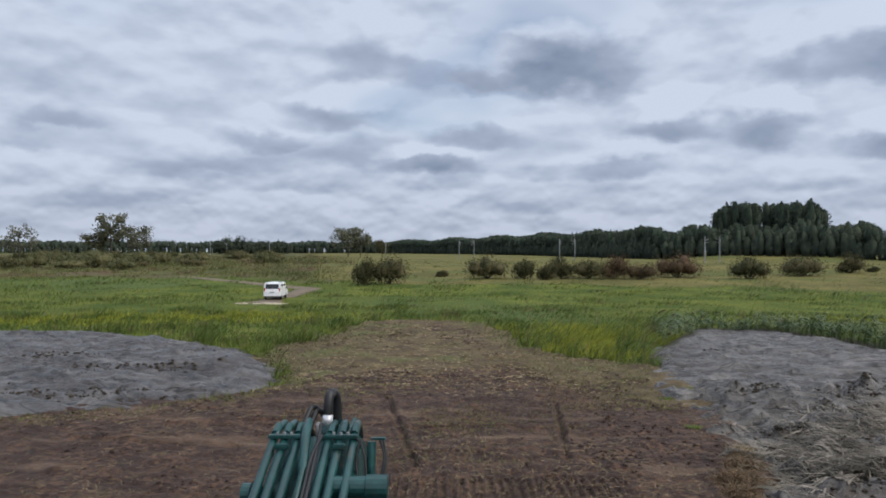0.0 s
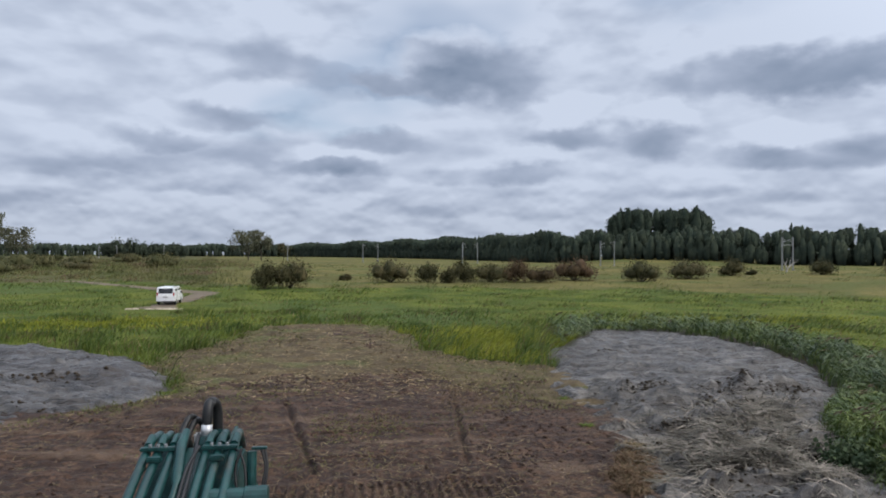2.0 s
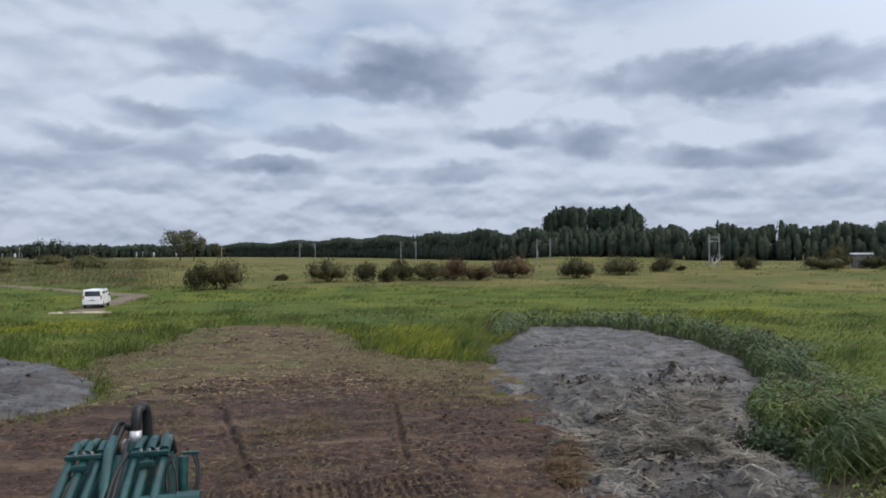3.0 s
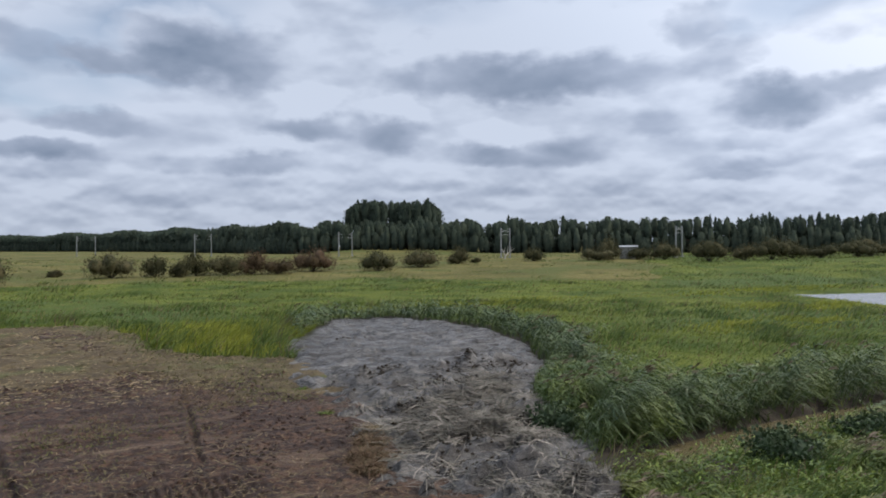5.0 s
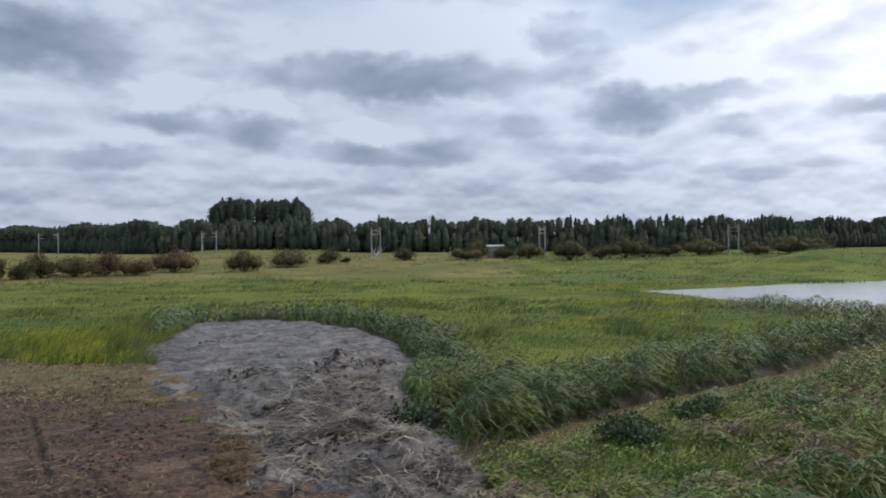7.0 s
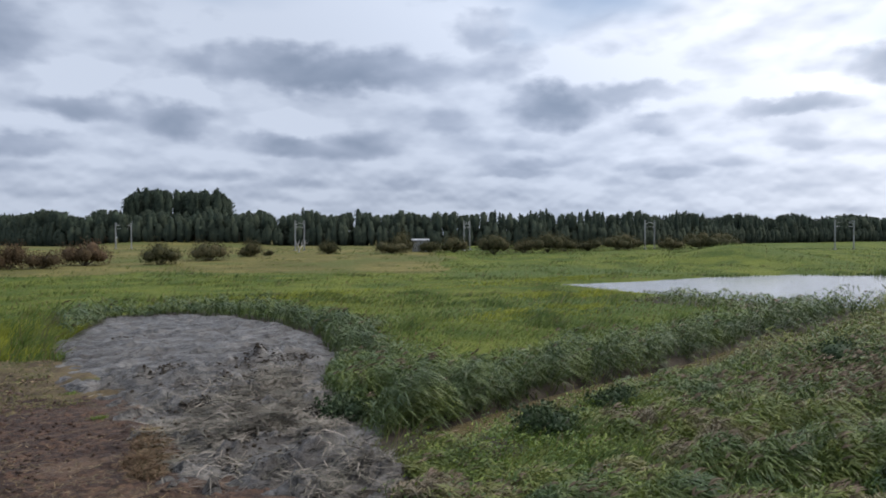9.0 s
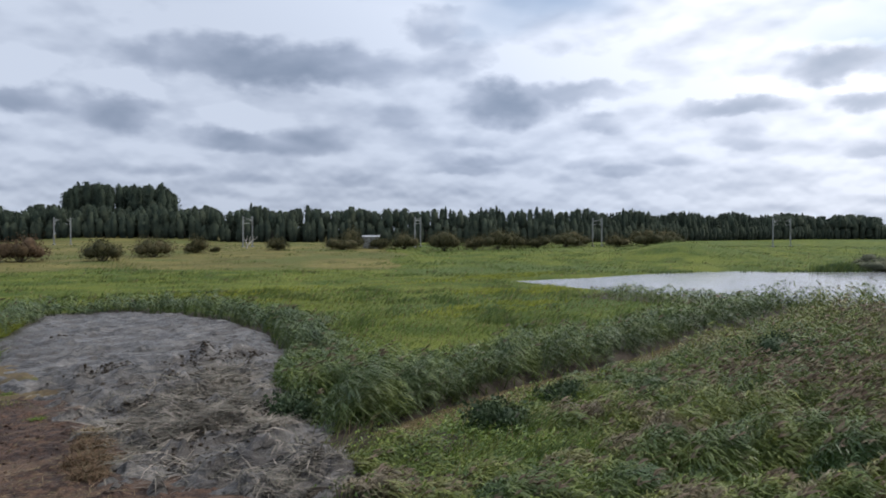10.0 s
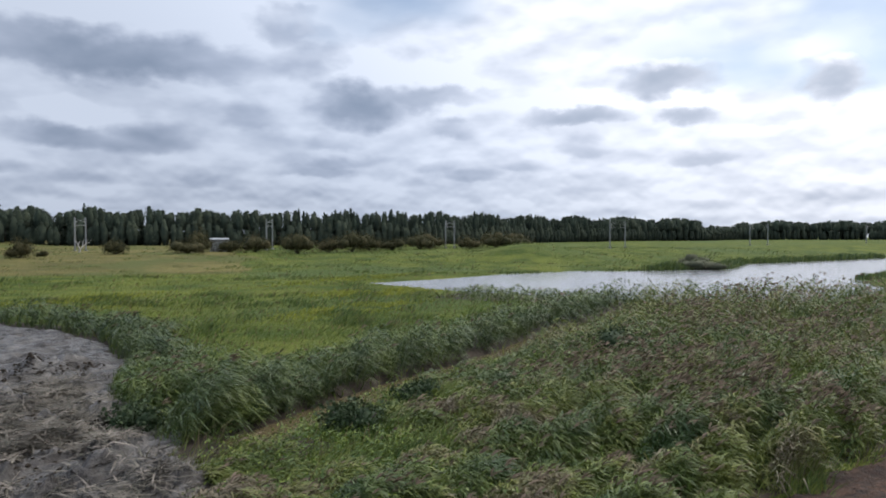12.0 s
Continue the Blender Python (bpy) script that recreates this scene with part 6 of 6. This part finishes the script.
def van():
    """A white van seen from behind, standing on the track."""
    base = new("van")
    x, y = -20.0, 85.2
    base.location, base.rotation_euler = (x, y, land_at(x, y) + 0.06), (0, 0, radians(3))
    base.scale = (1.06, 1.06, 1.04)
    side = [(-2.3, 0.38), (-2.33, 0.95), (-2.26, 1.25), (-2.16, 1.84), (-2.05, 1.92), (0.75, 1.93), (1.0, 1.86), (1.75, 1.15), (2.35, 0.98), (2.48, 0.6), (2.46, 0.36)]
    body = extruded(side, -0.93, 0.93, 0.045)
    for v in body.verts:
        if v.co.z > 1.1:
            v.co.x *= 1 - 0.11 * (v.co.z - 1.1)
    part("body", body, M["white"], base)
    rear = Matrix.Rotation(radians(-9.6), 4, "X")
    part("rear_window", box(0, -2.225, 1.50, 1.42, 0.04, 0.54, 0.012, turn=rear), M["glass"], base)
    part("rear_bumper", box(0, -2.36, 0.5, 1.8, 0.14, 0.22, 0.04), M["white"], base)
    part("bumper_skirt", box(0, -2.38, 0.36, 1.7, 0.1, 0.14, 0.02), M["plastic"], base)
    part("number_plate", box(0, -2.36, 0.85, 0.5, 0.02, 0.11, 0.004), M["sheet"], base)
    part("door_seam", box(0, -2.345, 0.95, 0.012, 0.02, 0.62), M["plastic"], base)
    part("roof_rail", box(-0.66, -0.6, 1.955, 0.04, 2.2, 0.05, 0.01), M["plastic"], base)
    part("roof_rail", box(0.66, -0.6, 1.955, 0.04, 2.2, 0.05, 0.01), M["plastic"], base)
    for s in (-1, 1):
        part("tail_lamp", box(s * 0.82, -2.30, 1.12, 0.13, 0.06, 0.42, 0.02), M["red_lens"], base, "red tail lamp")
        part("side_window", box(s * 0.885, -1.25, 1.5, 0.02, 1.2, 0.42, 0.005, turn=Matrix.Rotation(radians(s * 6), 4, "Y")), M["glass"], base)
        part("front_side_window", box(s * 0.885, 0.35, 1.5, 0.02, 0.95, 0.42, 0.005, turn=Matrix.Rotation(radians(s * 6), 4, "Y")), M["glass"], base)
        part("mirror", box(s * 1.05, 0.85, 1.25, 0.16, 0.1, 0.22, 0.03), M["plastic"], base)
        for yy in (-1.45, 1.5):
            wheel = part("wheel", rod([(s * 0.72, yy, 0.33), (s * 0.75, yy, 0.33), (s * 0.92, yy, 0.33), (s * 0.945, yy, 0.33)], [0.29, 0.33, 0.33, 0.29], 20), M["rubber"], base)
            part("rim", rod([(s * 0.93, yy, 0.33), (s * 0.955, yy, 0.33)], [0.2, 0.18], 14), M["steel"], wheel)
    part("windscreen", box(0, 1.40, 1.49, 1.5, 0.02, 0.8, 0.005, turn=Matrix.Rotation(radians(47), 4, "X")), M["glass"], base)
    part("axle_box", box(0, 0, 0.42, 1.5, 4.0, 0.25, 0.03), M["plastic"], base)
    return tagged(base, "white van with dark rear window on the dirt track", "van")


van()


def mast(bearing, reach, height, side, first=None):
    """A railway mast: a lattice-like double post with a bracket arm and insulators."""
    x, y = reach * math.sin(radians(bearing)), reach * math.cos(radians(bearing))
    m = pose(x, y, land_at(x, y) - 0.1, 0, 0, -bearing + side)
    if first:
        return copy_thing(first, m)
    base = new("railway_mast")
    base.matrix_world = m
    for dx in (-0.16, 0.16):
        part("post", box(dx, 0, height / 2, 0.10, 0.16, height, 0.01), M["steel"], base)
    for k in range(9):
        part("lacing", rod([(-0.16, 0.05, 0.4 + k * 0.95), (0.16, 0.05, 0.4 + (k + 0.8) * 0.95)], 0.025, 5), M["steel"], base)
    part("foot", box(0, 0, 0.15, 0.8, 0.8, 0.5, 0.04), M["sheet"], base)
    part("bracket_arm", rod([(0, 0, height - 1.2), (2.2, 0, height - 0.75)], 0.05, 6), M["steel"], base)
    part("stay_arm", rod([(0, 0, height - 0.2), (2.0, 0, height - 0.8)], 0.03, 6), M["steel"], base)
    part("registration_arm", rod([(0, 0, height - 2.1), (2.4, 0, height - 1.9)], 0.035, 6), M["steel"], base)
    for xx, zz in ((0.5, height - 1.1), (0.55, height - 2.05)):
        part("insulator", rod([(xx, 0, zz - 0.02), (xx + 0.35, 0, zz + 0.04)], 0.08, 8), M["collar"], base)
    return tagged(base, "grey steel railway mast with bracket arms before the forest", "railway mast", "masts along the railway")


FIRST_MAST = mast(33.2, 205, 8.8, 50)
for b, r, s in ((33.9, 207, 230), (1.3, 340, 50), (2.5, 346, 230), (9.3, 294, 50), (10.5, 296, 230), (20.2, 256, 50), (21.25, 258, 230), (46.65, 206, 50), (47.1, 213, 230),
                (60.8, 222, 50), (61.5, 224, 230), (73.8, 236, 50), (74.95, 242, 230), (83.9, 316, 50), (85.1, 319, 230), (91.3, 400, 50), (-18.1, 520, 50), (-16.9, 524, 230), (-13.7, 470, 50), (-4.6, 400, 50)):
    mast(b, r, 8.8, s, FIRST_MAST)


def dead_tree(x, y):
    base = new("dead_tree")
    base.location = (x, y, land_at(x, y) - 0.1)
    limbs = [rod([(0, 0, 0), (0.1, 0, 0.9), (-0.3, 0, 2.0), (-0.9, 0.1, 3.2)], [0.24, 0.2, 0.14, 0.04], 7), rod([(0.05, 0, 0.7), (0.8, 0, 1.6), (1.6, 0.1, 2.2), (2.4, 0, 3.4)], [0.18, 0.14, 0.1, 0.03], 7),
             rod([(0.9, 0, 1.6), (1.0, 0.2, 2.6), (1.5, 0.3, 3.6)], [0.1, 0.07, 0.02], 6), rod([(1.7, 0.1, 2.3), (2.6, 0.1, 2.6), (3.2, 0, 3.3)], [0.08, 0.06, 0.02], 6), rod([(-0.3, 0, 2.0), (0.3, 0.2, 2.9), (0.3, 0.1, 3.6)], [0.1, 0.06, 0.02], 6)]
    part("trunk", limbs[0], M["bleached"], base)
    for limb in limbs[1:]:
        part("limb", limb, M["bleached"], base)
    return tagged(base, "bleached leafless dead tree with crooked limbs", "dead tree")


dead_tree(104.5, 158)


def shed():
    base = new("shed")
    x, y = 123.5 * 1.06, 131.8 * 1.06
    base.location, base.rotation_euler = (x, y, land_at(x, y)), (0, 0, radians(-40))
    part("wall", box(0, 0, 1.5, 4.4, 2.4, 3.2, 0.03), M["sheet"], base)
    part("roof", extruded([(-1.5, 3.05), (0, 3.4), (1.5, 3.05), (1.5, 3.15), (0, 3.52), (-1.5, 3.15)], -2.4, 2.4), M["steel"], base)
    part("door", box(-1.4, -1.215, 1.1, 0.9, 0.03, 2.0), M["steel"], base)
    return tagged(base, "pale sheet-metal shed half hidden by bushes at the railway", "shed")


shed()


def tussock(x, y, size, mat, label, n=260, name="tussock"):
    base = new(name)
    base.location = (x, y, float(earth_height(np.array([x]), np.array([y]))[0]) - 0.03)
    a = RNG.uniform(0, 2 * math.pi, n)
    way = np.stack([np.cos(a) * 0.7, np.sin(a) * 0.7, RNG.uniform(0.5, 1.3, n)], -1)
    way /= np.linalg.norm(way, axis=1, keepdims=True)
    foot = np.stack([RNG.normal(0, 0.2 * size, n), RNG.normal(0, 0.2 * size, n), np.zeros(n)], -1)
    part_mesh("tuft", [strips(foot, way, RNG.uniform(0.5, 0.95, n) * size, np.full(n, 0.025), np.full(n, 0.1), RNG.uniform(0.4, 1.0, n))], mat, base)
    return tagged(base, label, "grass tussock")


for x, y, size, n in ((6.9, 16.5, 0.75, 900), (7.3, 17.5, 1.0, 1600), (7.9, 18.7, 0.8, 1100), (8.3, 19.8, 0.6, 600)):
    tussock(x, y, size, M["dry_brown"], "withered brown grass tussock hanging over the edge of the bare earth", n)
tussock(8.4, 20.2, 0.7, M["dry"], "small dry tussock at the edge of the bare earth")
tussock(8.6, 27.3, 0.5, M["grass"], "small green tussock at the edge of the silt", 160)
tussock(8.0, 22.8, 0.4, M["grass"], "small green tussock at the edge of the silt", 120)
tussock(13.2, 18.6, 1.1, M["herb"], "bushy green clump at the end of the ditch", 300)
for x, y in ((1.0, 62.5), (-1.8, 63)):
    tussock(x, y, 0.9, M["reed"], "dark green clump at the far end of the bare earth", 200)

# clumps of taller growth along the near side of the ditch
for k in range(26):
    if k < 12:
        x, y = 16.5 + 2.6 * k + RNG.uniform(-0.8, 0.8), RNG.uniform(12.2, 13.4)
    else:
        x, y = RNG.uniform(15, 34), RNG.uniform(3.5, 12)
    tussock(x, y, RNG.uniform(0.8, 1.35), M["low_reed"] if k % 3 else M["reed"], "bushy dark green clump of reeds on the ditch bank", 260, "reed_clump")
